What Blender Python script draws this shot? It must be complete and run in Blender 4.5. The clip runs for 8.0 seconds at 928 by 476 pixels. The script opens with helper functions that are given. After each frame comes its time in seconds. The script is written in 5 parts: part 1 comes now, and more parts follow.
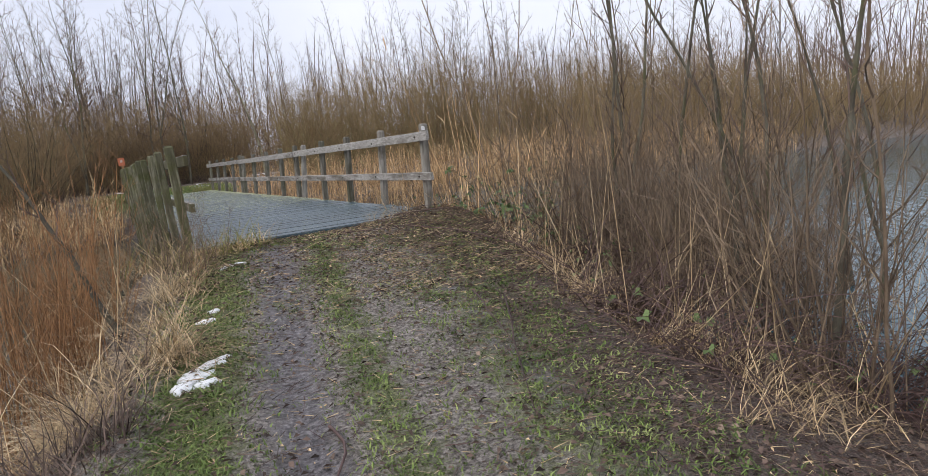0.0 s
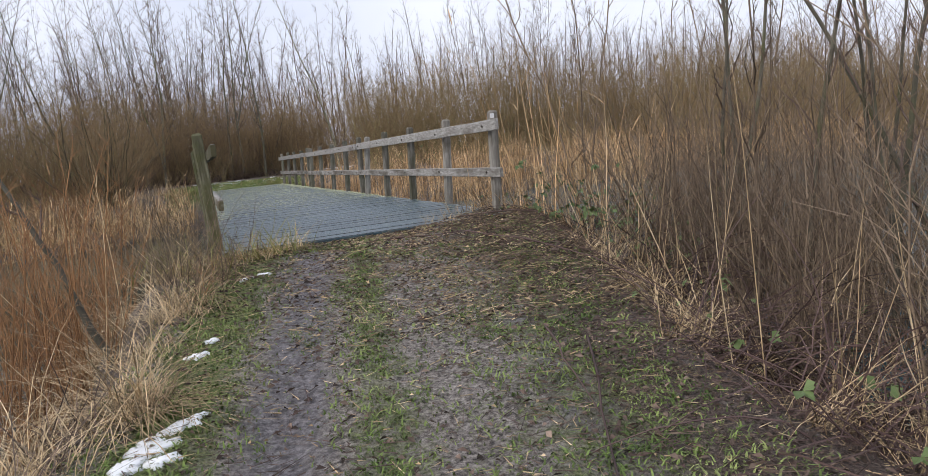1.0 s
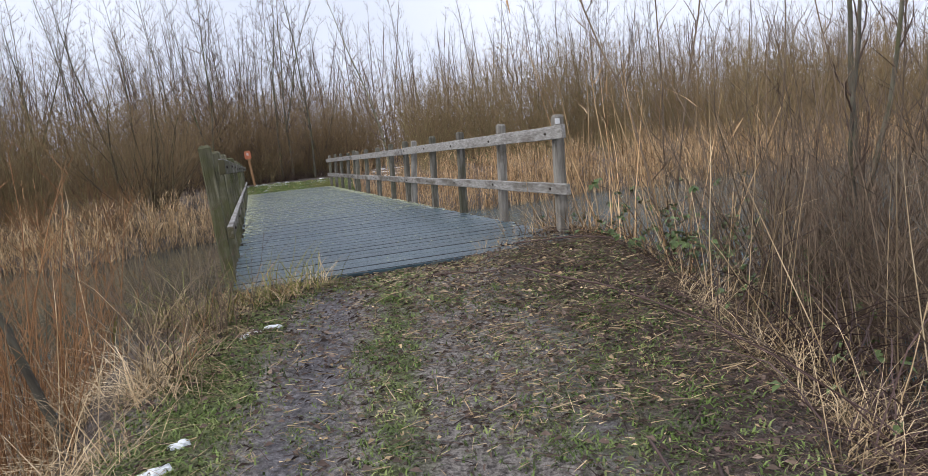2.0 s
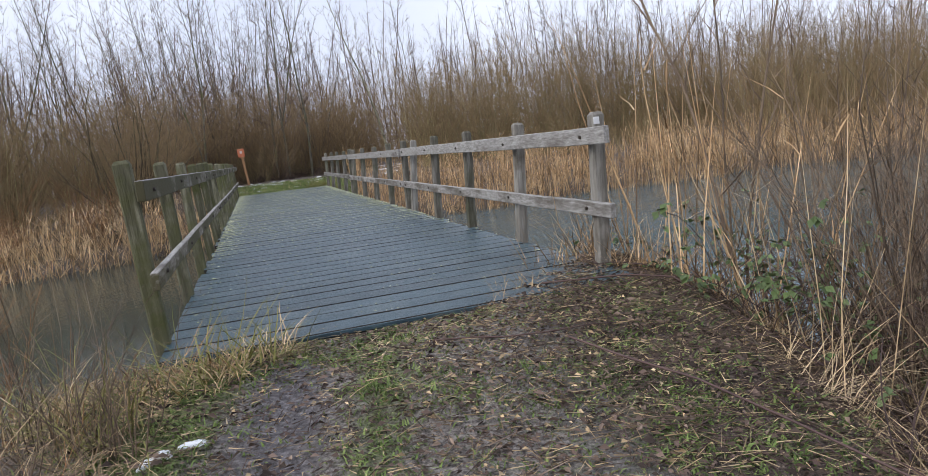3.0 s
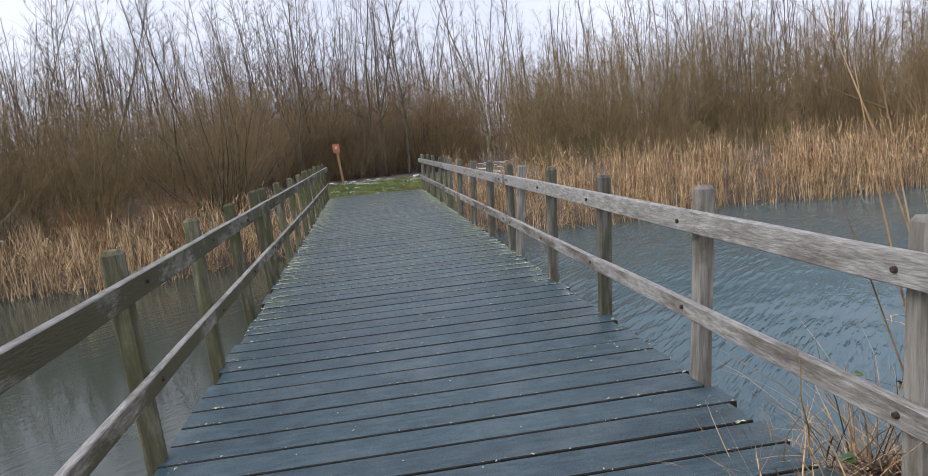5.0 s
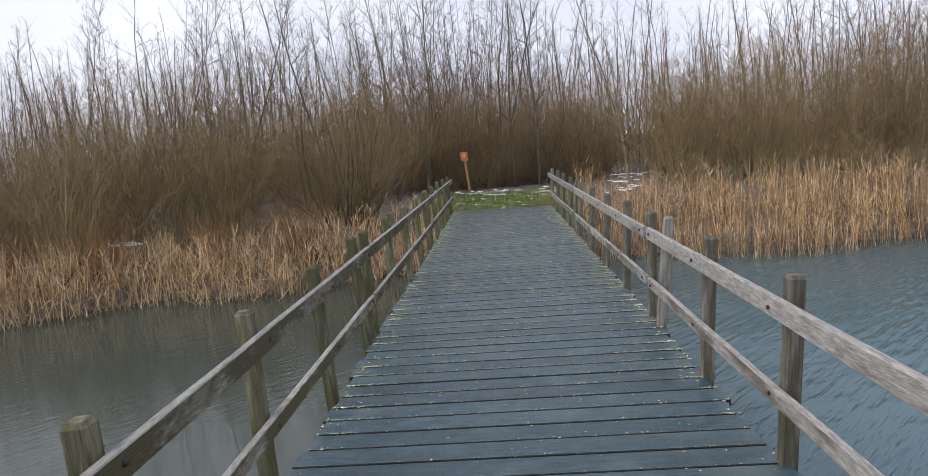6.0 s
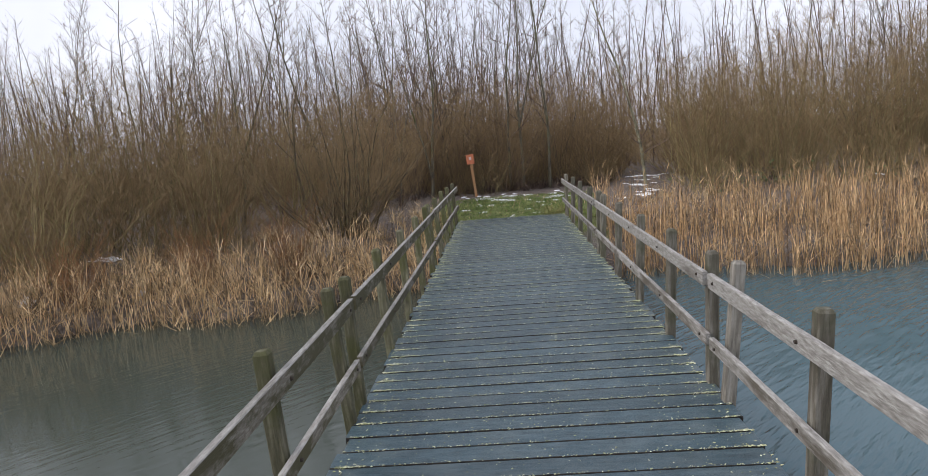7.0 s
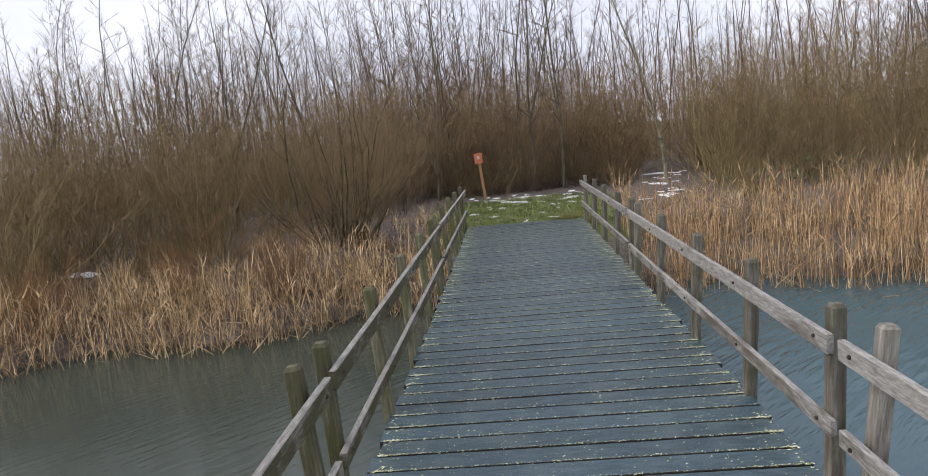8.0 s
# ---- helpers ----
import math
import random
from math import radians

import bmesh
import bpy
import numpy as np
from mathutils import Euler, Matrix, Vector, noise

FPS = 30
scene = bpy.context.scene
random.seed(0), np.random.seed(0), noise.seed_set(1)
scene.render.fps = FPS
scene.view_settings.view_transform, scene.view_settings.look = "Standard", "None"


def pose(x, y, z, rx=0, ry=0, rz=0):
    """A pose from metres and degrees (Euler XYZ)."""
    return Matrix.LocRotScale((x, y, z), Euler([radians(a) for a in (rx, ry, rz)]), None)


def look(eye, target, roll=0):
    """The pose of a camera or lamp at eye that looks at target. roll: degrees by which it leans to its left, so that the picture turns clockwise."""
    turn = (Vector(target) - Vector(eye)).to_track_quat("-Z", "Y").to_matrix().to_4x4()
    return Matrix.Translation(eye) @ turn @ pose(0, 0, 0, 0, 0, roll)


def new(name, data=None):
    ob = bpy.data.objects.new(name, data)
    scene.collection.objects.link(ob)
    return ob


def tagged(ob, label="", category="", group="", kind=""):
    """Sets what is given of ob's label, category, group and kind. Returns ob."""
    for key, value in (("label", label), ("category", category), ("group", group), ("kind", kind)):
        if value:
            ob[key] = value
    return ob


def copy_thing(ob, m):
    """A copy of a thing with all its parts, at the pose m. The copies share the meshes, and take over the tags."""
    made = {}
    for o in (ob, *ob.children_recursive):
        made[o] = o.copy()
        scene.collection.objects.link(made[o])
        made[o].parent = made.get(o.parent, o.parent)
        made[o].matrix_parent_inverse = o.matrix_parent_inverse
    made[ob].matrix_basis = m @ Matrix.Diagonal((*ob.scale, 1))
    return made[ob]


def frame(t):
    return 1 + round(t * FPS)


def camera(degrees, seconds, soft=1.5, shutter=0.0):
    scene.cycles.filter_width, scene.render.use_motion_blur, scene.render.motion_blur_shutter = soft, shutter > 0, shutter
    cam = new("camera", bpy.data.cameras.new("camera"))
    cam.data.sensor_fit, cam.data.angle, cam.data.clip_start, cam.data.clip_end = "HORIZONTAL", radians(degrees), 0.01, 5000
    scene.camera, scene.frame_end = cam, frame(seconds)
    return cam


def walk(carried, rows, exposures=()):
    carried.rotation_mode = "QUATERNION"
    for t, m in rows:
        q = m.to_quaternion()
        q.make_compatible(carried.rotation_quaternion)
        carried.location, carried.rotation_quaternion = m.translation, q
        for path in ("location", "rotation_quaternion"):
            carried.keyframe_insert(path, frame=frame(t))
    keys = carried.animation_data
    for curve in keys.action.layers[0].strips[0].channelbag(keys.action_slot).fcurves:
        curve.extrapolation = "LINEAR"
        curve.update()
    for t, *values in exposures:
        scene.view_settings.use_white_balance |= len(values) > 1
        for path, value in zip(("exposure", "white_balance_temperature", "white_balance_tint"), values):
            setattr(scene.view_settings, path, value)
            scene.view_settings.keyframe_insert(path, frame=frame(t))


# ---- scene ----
cam = camera(67.5, 8.0, soft=0.7)
# seconds, eye (x, y, z), yaw to the left of the bridge's axis, pitch, roll
PATH = [
    (0, -3.714, -8.219, 0.815, -26.90, -7.90, -6.28),
    (0.5, -3.324, -7.591, 0.774, -24.49, -7.97, -6.35),
    (1, -3.083, -7.074, 0.749, -20.55, -7.58, -5.84),
    (1.5, -2.879, -6.510, 0.784, -18.12, -7.27, -5.80),
    (2, -2.680, -5.896, 0.882, -16.28, -7.36, -5.96),
    (3.5, -2.143, -3.812, 1.016, -15.77, -8.11, -6.78),
    (4, -2.030, -3.289, 1.046, -13.93, -8.02, -6.59),
    (4.2, -1.941, -3.038, 1.094, -12.47, -8.00, -6.48),
    (5.3, -1.670, -1.571, 1.638, -4.48, -8.08, -5.09),
    (5.5, -1.605, -1.319, 1.720, -1.67, -7.79, -4.91),
    (6, -1.515, -0.600, 1.934, 3.14, -7.50, -4.27),
    (6.5, -1.548, 0.100, 2.063, 3.44, -7.58, -4.27),
    (7, -1.592, 1.006, 2.155, 3.65, -7.79, -4.68),
    (7.5, -1.700, 1.809, 2.226, 3.80, -8.03, -4.68),
    (8, -1.764, 2.666, 2.262, 4.17, -8.14, -5.42),
]


def aim(x, y, z, yaw, pitch, roll):
    way = Vector((-math.sin(radians(yaw)) * math.cos(radians(pitch)), math.cos(radians(yaw)) * math.cos(radians(pitch)), math.sin(radians(pitch))))
    return look((x, y, z), Vector((x, y, z)) + way, roll)


# stops and white balance: the camera's own automatic drift
DRIFT = [(0, 0.07, 6520, 11), (1.5, 0.1, 6390, 11), (3.5, 0.11, 6220, 11), (4.2, 0.1, 6220, 11), (5.5, 0.11, 6470, 11), (6.5, 0.08, 6570, 11), (8, 0.11, 6620, 11)]
walk(cam, [(t, aim(*row)) for t, *row in PATH], DRIFT)

# ---- sky and sun ----
world = bpy.data.worlds.new("overcast_sky")
world.use_nodes = True
scene.world = world
wn, wl = world.node_tree.nodes, world.node_tree.links
wn.clear()
sky = wn.new("ShaderNodeTexSky")
sky.sky_type, sky.sun_disc = "NISHITA", False
sky.sun_elevation, sky.sun_rotation, sky.dust_density, sky.air_density = radians(36), radians(-70), 4.0, 1.0
clouds = wn.new("ShaderNodeTexNoise")
clouds.inputs["Scale"].default_value, clouds.inputs["Detail"].default_value = 2.2, 6
cloud_ramp = wn.new("ShaderNodeValToRGB")
cloud_ramp.color_ramp.elements[0].position, cloud_ramp.color_ramp.elements[1].position = 0.35, 0.7
cloud_ramp.color_ramp.elements[0].color = (7.9, 8.4, 9.9, 1)
cloud_ramp.color_ramp.elements[1].color = (10.7, 11.0, 12.1, 1)
coord = wn.new("ShaderNodeTexCoord")
cover = wn.new("ShaderNodeMix")
cover.data_type = "RGBA"
cover.inputs["Factor"].default_value = 0.9
back = wn.new("ShaderNodeBackground")
back.inputs["Strength"].default_value = 0.1
out = wn.new("ShaderNodeOutputWorld")
wl.new(coord.outputs["Generated"], clouds.inputs["Vector"])
wl.new(clouds.outputs["Fac"], cloud_ramp.inputs["Fac"])
wl.new(sky.outputs["Color"], cover.inputs["A"])
wl.new(cloud_ramp.outputs["Color"], cover.inputs["B"])
wl.new(cover.outputs["Result"], back.inputs["Color"])
wl.new(back.outputs["Background"], out.inputs["Surface"])

sun = new("sun", bpy.data.lights.new("sun", "SUN"))
sun.data.energy, sun.data.angle, sun.data.color = 1.5, radians(25), (1.0, 0.95, 0.88)
sun.matrix_world = look((-38, -14, 29.5), (0, 0, 0))


# ---- materials ----
def surface(name, colors, scale=8.0, rough=0.85, bump=0.3, fine=60.0, stretch=(1, 1, 1), vary=0.25, stain=None, stain_scale=1.5, stain_at=(0.5, 0.65), spec=0.35, island=False, stain_stretch=(1, 1, 1)):
    """Two scales of colour, a bump, and a tint that differs from object to object."""
    m = bpy.data.materials.new(name)
    m.use_nodes = True
    n, l = m.node_tree.nodes, m.node_tree.links
    shader = n["Principled BSDF"]
    tc, mp = n.new("ShaderNodeTexCoord"), n.new("ShaderNodeMapping")
    mp.inputs["Scale"].default_value = stretch
    l.new(tc.outputs["Object"], mp.inputs["Vector"])
    info = n.new("ShaderNodeObjectInfo")
    grain = n.new("ShaderNodeTexNoise")
    grain.noise_dimensions = "4D"
    grain.inputs["Scale"].default_value, grain.inputs["Detail"].default_value, grain.inputs["Roughness"].default_value = scale, 6, 0.65
    l.new(mp.outputs["Vector"], grain.inputs["Vector"])
    l.new(info.outputs["Random"], grain.inputs["W"])
    ramp = n.new("ShaderNodeValToRGB")
    e = ramp.color_ramp.elements
    while len(e) < len(colors):
        e.new(0.5)
    for k, c in enumerate(colors):
        e[k].position = 0.3 + 0.4 * k / max(1, len(colors) - 1)
        e[k].color = (*c, 1)
    l.new(grain.outputs["Fac"], ramp.inputs["Fac"])
    color = ramp.outputs["Color"]
    if stain:
        st = n.new("ShaderNodeTexNoise")
        st.noise_dimensions = "4D"
        far = n.new("ShaderNodeMath")
        far.operation = "MULTIPLY"
        far.inputs[1].default_value = 37.0
        l.new(info.outputs["Random"], far.inputs[0])
        l.new(far.outputs[0], st.inputs["W"])
        st.inputs["Scale"].default_value, st.inputs["Detail"].default_value, st.inputs["Roughness"].default_value = stain_scale, 9, 0.68
        sm = n.new("ShaderNodeMapping")
        sm.inputs["Scale"].default_value = stain_stretch
        l.new(tc.outputs["Object"], sm.inputs["Vector"])
        l.new(sm.outputs["Vector"], st.inputs["Vector"])
        sr = n.new("ShaderNodeMapRange")
        sr.inputs["From Min"].default_value, sr.inputs["From Max"].default_value = stain_at
        l.new(st.outputs["Fac"], sr.inputs["Value"])
        mx = n.new("ShaderNodeMix")
        mx.data_type = "RGBA"
        mx.inputs["B"].default_value = (*stain, 1)
        l.new(sr.outputs["Result"], mx.inputs["Factor"])
        l.new(color, mx.inputs["A"])
        color = mx.outputs["Result"]
    hv = n.new("ShaderNodeHueSaturation")
    vr = n.new("ShaderNodeMapRange")
    vr.inputs["To Min"].default_value, vr.inputs["To Max"].default_value = 1 - vary, 1 + vary
    if island:
        geo = n.new("ShaderNodeNewGeometry")
        l.new(geo.outputs["Random Per Island"], vr.inputs["Value"])
    else:
        l.new(info.outputs["Random"], vr.inputs["Value"])
    l.new(vr.outputs["Result"], hv.inputs["Value"])
    l.new(color, hv.inputs["Color"])
    l.new(hv.outputs["Color"], shader.inputs["Base Color"])
    shader.inputs["Roughness"].default_value = rough
    shader.inputs["Specular IOR Level"].default_value = spec
    if bump:
        fn = n.new("ShaderNodeTexNoise")
        fn.inputs["Scale"].default_value, fn.inputs["Detail"].default_value = fine, 4
        l.new(mp.outputs["Vector"], fn.inputs["Vector"])
        bp = n.new("ShaderNodeBump")
        bp.inputs["Strength"].default_value, bp.inputs["Distance"].default_value = bump, 0.01
        l.new(fn.outputs["Fac"], bp.inputs["Height"])
        l.new(bp.outputs["Normal"], shader.inputs["Normal"])
    return m


M_BOARD = surface("wet_grey_deck_board", [(0.015, 0.034, 0.047), (0.038, 0.075, 0.095), (0.08, 0.125, 0.149)], scale=11, rough=0.33, bump=0.5, fine=70, stretch=(0.5, 3, 3), vary=0.16, stain=(0.105, 0.14, 0.148), stain_scale=2.2, stain_at=(0.5, 0.75), spec=0.5)
M_POST = surface("weathered_post_timber", [(0.055, 0.049, 0.036), (0.155, 0.14, 0.11), (0.34, 0.32, 0.28)], scale=8, rough=0.85, bump=0.7, fine=40, stretch=(3, 3, 0.35), vary=0.25, stain=(0.08, 0.085, 0.042), stain_scale=2.0, stain_at=(0.48, 0.7))
M_POST_MOSSY = surface("mossy_post_timber", [(0.048, 0.047, 0.03), (0.125, 0.118, 0.076), (0.28, 0.265, 0.19)], scale=8, rough=0.9, bump=0.7, fine=40, stretch=(3, 3, 0.35), vary=0.2, stain=(0.085, 0.09, 0.03), stain_scale=2.2, stain_at=(0.45, 0.62))
M_POST_PALE = surface("silvered_post_timber", [(0.1, 0.092, 0.075), (0.25, 0.232, 0.2), (0.43, 0.41, 0.37)], scale=8, rough=0.85, bump=0.7, fine=40, stretch=(3, 3, 0.35), vary=0.1, stain=(0.1, 0.08, 0.055), stain_scale=1.8, stain_at=(0.52, 0.7))
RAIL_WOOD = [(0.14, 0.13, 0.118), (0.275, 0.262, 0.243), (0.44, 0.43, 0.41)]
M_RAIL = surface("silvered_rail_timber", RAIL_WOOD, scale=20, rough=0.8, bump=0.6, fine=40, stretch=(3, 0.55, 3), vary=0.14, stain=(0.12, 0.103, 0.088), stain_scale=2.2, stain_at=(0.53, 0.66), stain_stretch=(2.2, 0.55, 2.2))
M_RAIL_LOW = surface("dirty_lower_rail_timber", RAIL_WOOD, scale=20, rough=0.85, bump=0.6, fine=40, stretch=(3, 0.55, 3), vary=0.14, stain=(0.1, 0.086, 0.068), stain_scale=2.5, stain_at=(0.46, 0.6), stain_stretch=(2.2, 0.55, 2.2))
# moss, with the shade of the left rails' inner faces put into the colour
M_RAIL_MOSS_SHADE = surface("mossy_shaded_rail_timber", [(0.1, 0.09, 0.07), (0.2, 0.18, 0.145), (0.36, 0.34, 0.3)], scale=20, rough=0.9, bump=0.6, fine=40, stretch=(3, 0.55, 3), vary=0.14, stain=(0.085, 0.078, 0.042), stain_scale=2.4, stain_at=(0.42, 0.5), stain_stretch=(2.2, 0.8, 2.2))
M_BEAM = surface("near_black_timber", [(0.012, 0.011, 0.01), (0.045, 0.04, 0.033)], scale=6, rough=0.8, stretch=(3, 0.3, 3))
M_BOLT = surface("rusty_bolt_steel", [(0.02, 0.018, 0.016), (0.07, 0.05, 0.035)], scale=60, rough=0.6, bump=0.2)
M_MOSS = surface("moss_and_flecks", [(0.15, 0.18, 0.06), (0.5, 0.51, 0.32), (0.8, 0.8, 0.7)], scale=30, rough=0.95, bump=0, vary=0.4, island=True)
M_STEM = surface("olive_lichened_willow_bark", [(0.125, 0.103, 0.048), (0.37, 0.31, 0.148)], scale=9, rough=0.85, bump=0.2, vary=0.4)
M_TWIG = surface("brown_willow_twigs", [(0.172, 0.12, 0.063), (0.33, 0.237, 0.128)], scale=2.5, rough=0.9, bump=0, vary=0.3)
M_SHOOT = surface("grey_brown_shoot", [(0.07, 0.048, 0.036), (0.27, 0.2, 0.135)], scale=3, rough=0.85, bump=0, vary=0.55)
M_RED = surface("red_brown_shoot", [(0.15, 0.074, 0.036), (0.36, 0.195, 0.088)], scale=2.5, rough=0.85, bump=0, vary=0.4)
M_TUFT = surface("yellow_green_grass", [(0.16, 0.16, 0.04), (0.32, 0.30, 0.11)], scale=2, rough=0.85, bump=0, vary=0.4, island=True)
M_WILLOW = surface("dark_willow_bark", [(0.05, 0.038, 0.028), (0.11, 0.086, 0.052), (0.22, 0.185, 0.095)], scale=5, rough=0.9, bump=0.4, fine=35, stretch=(1, 1, 0.5), vary=0.2)
M_BIRCH = surface("pale_lichened_bark", [(0.13, 0.12, 0.08), (0.3, 0.285, 0.19), (0.46, 0.44, 0.33)], scale=7, rough=0.9, bump=0.4, fine=35, stretch=(2, 2, 0.6), vary=0.15, stain=(0.09, 0.08, 0.055), stain_scale=3.0, stain_at=(0.5, 0.62))
M_BARK = surface("grey_green_tree_bark", [(0.055, 0.047, 0.037), (0.125, 0.112, 0.085), (0.2, 0.19, 0.14)], scale=6, rough=0.9, bump=0.5, fine=35, stretch=(2, 2, 0.5), vary=0.3, stain=(0.10, 0.105, 0.045), stain_scale=1.2)
M_CROWN = surface("bare_purple_brown_twigs", [(0.088, 0.062, 0.05), (0.195, 0.138, 0.112)], scale=2, rough=0.9, bump=0, vary=0.3)
M_REED = surface("dead_reed_straw", [(0.14, 0.075, 0.038), (0.42, 0.275, 0.145), (0.74, 0.55, 0.33)], scale=2.2, rough=0.8, bump=0, vary=0.75, island=True)
M_SEDGE = surface("pale_brown_sedge", [(0.18, 0.11, 0.055), (0.52, 0.365, 0.2), (0.82, 0.65, 0.42)], scale=2.2, rough=0.85, bump=0, vary=0.6, island=True)
M_STRAW = surface("bleached_dry_grass", [(0.16, 0.108, 0.06), (0.42, 0.31, 0.18), (0.66, 0.53, 0.35)], scale=2.4, rough=0.85, bump=0, vary=0.75, island=True)
M_GRASS = surface("short_winter_grass", [(0.05, 0.085, 0.02), (0.14, 0.195, 0.05), (0.32, 0.35, 0.14)], scale=3, rough=0.7, bump=0, vary=0.6, island=True)
M_LITTER = surface("dead_leaf_litter", [(0.035, 0.024, 0.02), (0.115, 0.08, 0.064), (0.28, 0.21, 0.16)], scale=4, rough=0.85, bump=0, vary=0.7, island=True)
M_BRAMBLE = surface("bramble_cane", [(0.05, 0.03, 0.03), (0.125, 0.08, 0.068)], scale=5, rough=0.7, bump=0, vary=0.4)
M_LEAF = surface("bramble_leaf", [(0.065, 0.1, 0.03), (0.15, 0.205, 0.075)], scale=9, rough=0.55, bump=0.1, vary=0.4, island=True)
M_SNOW = surface("old_granular_snow", [(0.8, 0.83, 0.86), (0.92, 0.93, 0.95)], scale=14, rough=0.6, bump=0.25, fine=120, vary=0.05)
M_SIGN = surface("faded_orange_red_sign", [(0.5, 0.15, 0.075), (0.62, 0.21, 0.11)], scale=9, rough=0.6, bump=0, vary=0.05)
M_SIGNPOST = surface("orange_brown_stake", [(0.34, 0.18, 0.085), (0.48, 0.28, 0.15)], scale=9, rough=0.8, vary=0.05)
M_PALE = surface("pale_sign_mark", [(0.6, 0.45, 0.4), (0.7, 0.55, 0.5)], scale=20, rough=0.6, bump=0, vary=0.02)
M_LABEL = surface("white_notice", [(0.7, 0.7, 0.7), (0.8, 0.8, 0.8)], scale=20, rough=0.5, bump=0, vary=0.02)
M_LITTERBAG = surface("white_plastic_litter", [(0.6, 0.58, 0.58), (0.75, 0.74, 0.75)], scale=10, rough=0.45, bump=0, vary=0.05)


def ground_material():
    m = bpy.data.materials.new("muddy_grassy_ground")
    m.use_nodes = True
    n, l = m.node_tree.nodes, m.node_tree.links
    shader = n["Principled BSDF"]
    tc = n.new("ShaderNodeTexCoord")
    att = n.new("ShaderNodeVertexColor")
    att.layer_name = "cover"
    sep = n.new("ShaderNodeSeparateColor")
    l.new(att.outputs["Color"], sep.inputs["Color"])

    def tex(scale, detail=8, rough=0.65):
        t = n.new("ShaderNodeTexNoise")
        t.inputs["Scale"].default_value, t.inputs["Detail"].default_value, t.inputs["Roughness"].default_value = scale, detail, rough
        l.new(tc.outputs["Object"], t.inputs["Vector"])
        return t.outputs["Fac"]

    def ramp(fac, *stops):
        r = n.new("ShaderNodeValToRGB")
        e = r.color_ramp.elements
        while len(e) < len(stops):
            e.new(0.5)
        for k, (p, c) in enumerate(stops):
            e[k].position, e[k].color = p, (*c, 1)
        l.new(fac, r.inputs["Fac"])
        return r.outputs["Color"]

    def mix(fac, a, b):
        x = n.new("ShaderNodeMix")
        x.data_type = "RGBA"
        l.new(fac, x.inputs["Factor"])
        l.new(a, x.inputs["A"])
        l.new(b, x.inputs["B"])
        return x.outputs["Result"]

    def broken(mask, noise_fac, soft=0.18):
        a = n.new("ShaderNodeMath")
        a.operation = "ADD"
        l.new(mask, a.inputs[0])
        l.new(noise_fac, a.inputs[1])
        r = n.new("ShaderNodeMapRange")
        r.inputs["From Min"].default_value, r.inputs["From Max"].default_value = 1.0 - soft, 1.0 + soft
        l.new(a.outputs[0], r.inputs["Value"])
        return r.outputs["Result"]

    earth = ramp(tex(38, 10, 0.75), (0.37, (0.04, 0.033, 0.03)), (0.48, (0.205, 0.18, 0.162)), (0.6, (0.46, 0.415, 0.375)))
    mud = ramp(tex(30, 10, 0.75), (0.36, (0.038, 0.034, 0.037)), (0.5, (0.165, 0.15, 0.158)), (0.64, (0.39, 0.365, 0.375)))
    grass = ramp(tex(60, 8, 0.75), (0.37, (0.035, 0.05, 0.016)), (0.49, (0.135, 0.165, 0.05)), (0.64, (0.32, 0.33, 0.14)))
    litter = ramp(tex(55, 10, 0.8), (0.37, (0.022, 0.016, 0.015)), (0.49, (0.095, 0.068, 0.057)), (0.63, (0.3, 0.235, 0.19)))
    c = mix(broken(sep.outputs["Green"], tex(7)), earth, grass)
    c = mix(broken(sep.outputs["Red"], tex(6)), c, mud)
    c = mix(broken(sep.outputs["Blue"], tex(8)), c, litter)
    l.new(c, shader.inputs["Base Color"])
    rr = n.new("ShaderNodeMapRange")
    rr.inputs["To Min"].default_value, rr.inputs["To Max"].default_value = 0.95, 0.5
    l.new(broken(sep.outputs["Red"], tex(6)), rr.inputs["Value"])
    l.new(rr.outputs["Result"], shader.inputs["Roughness"])
    bp = n.new("ShaderNodeBump")
    bp.inputs["Strength"].default_value, bp.inputs["Distance"].default_value = 1.0, 0.06
    l.new(tex(22, 10, 0.7), bp.inputs["Height"])
    l.new(bp.outputs["Normal"], shader.inputs["Normal"])
    return m


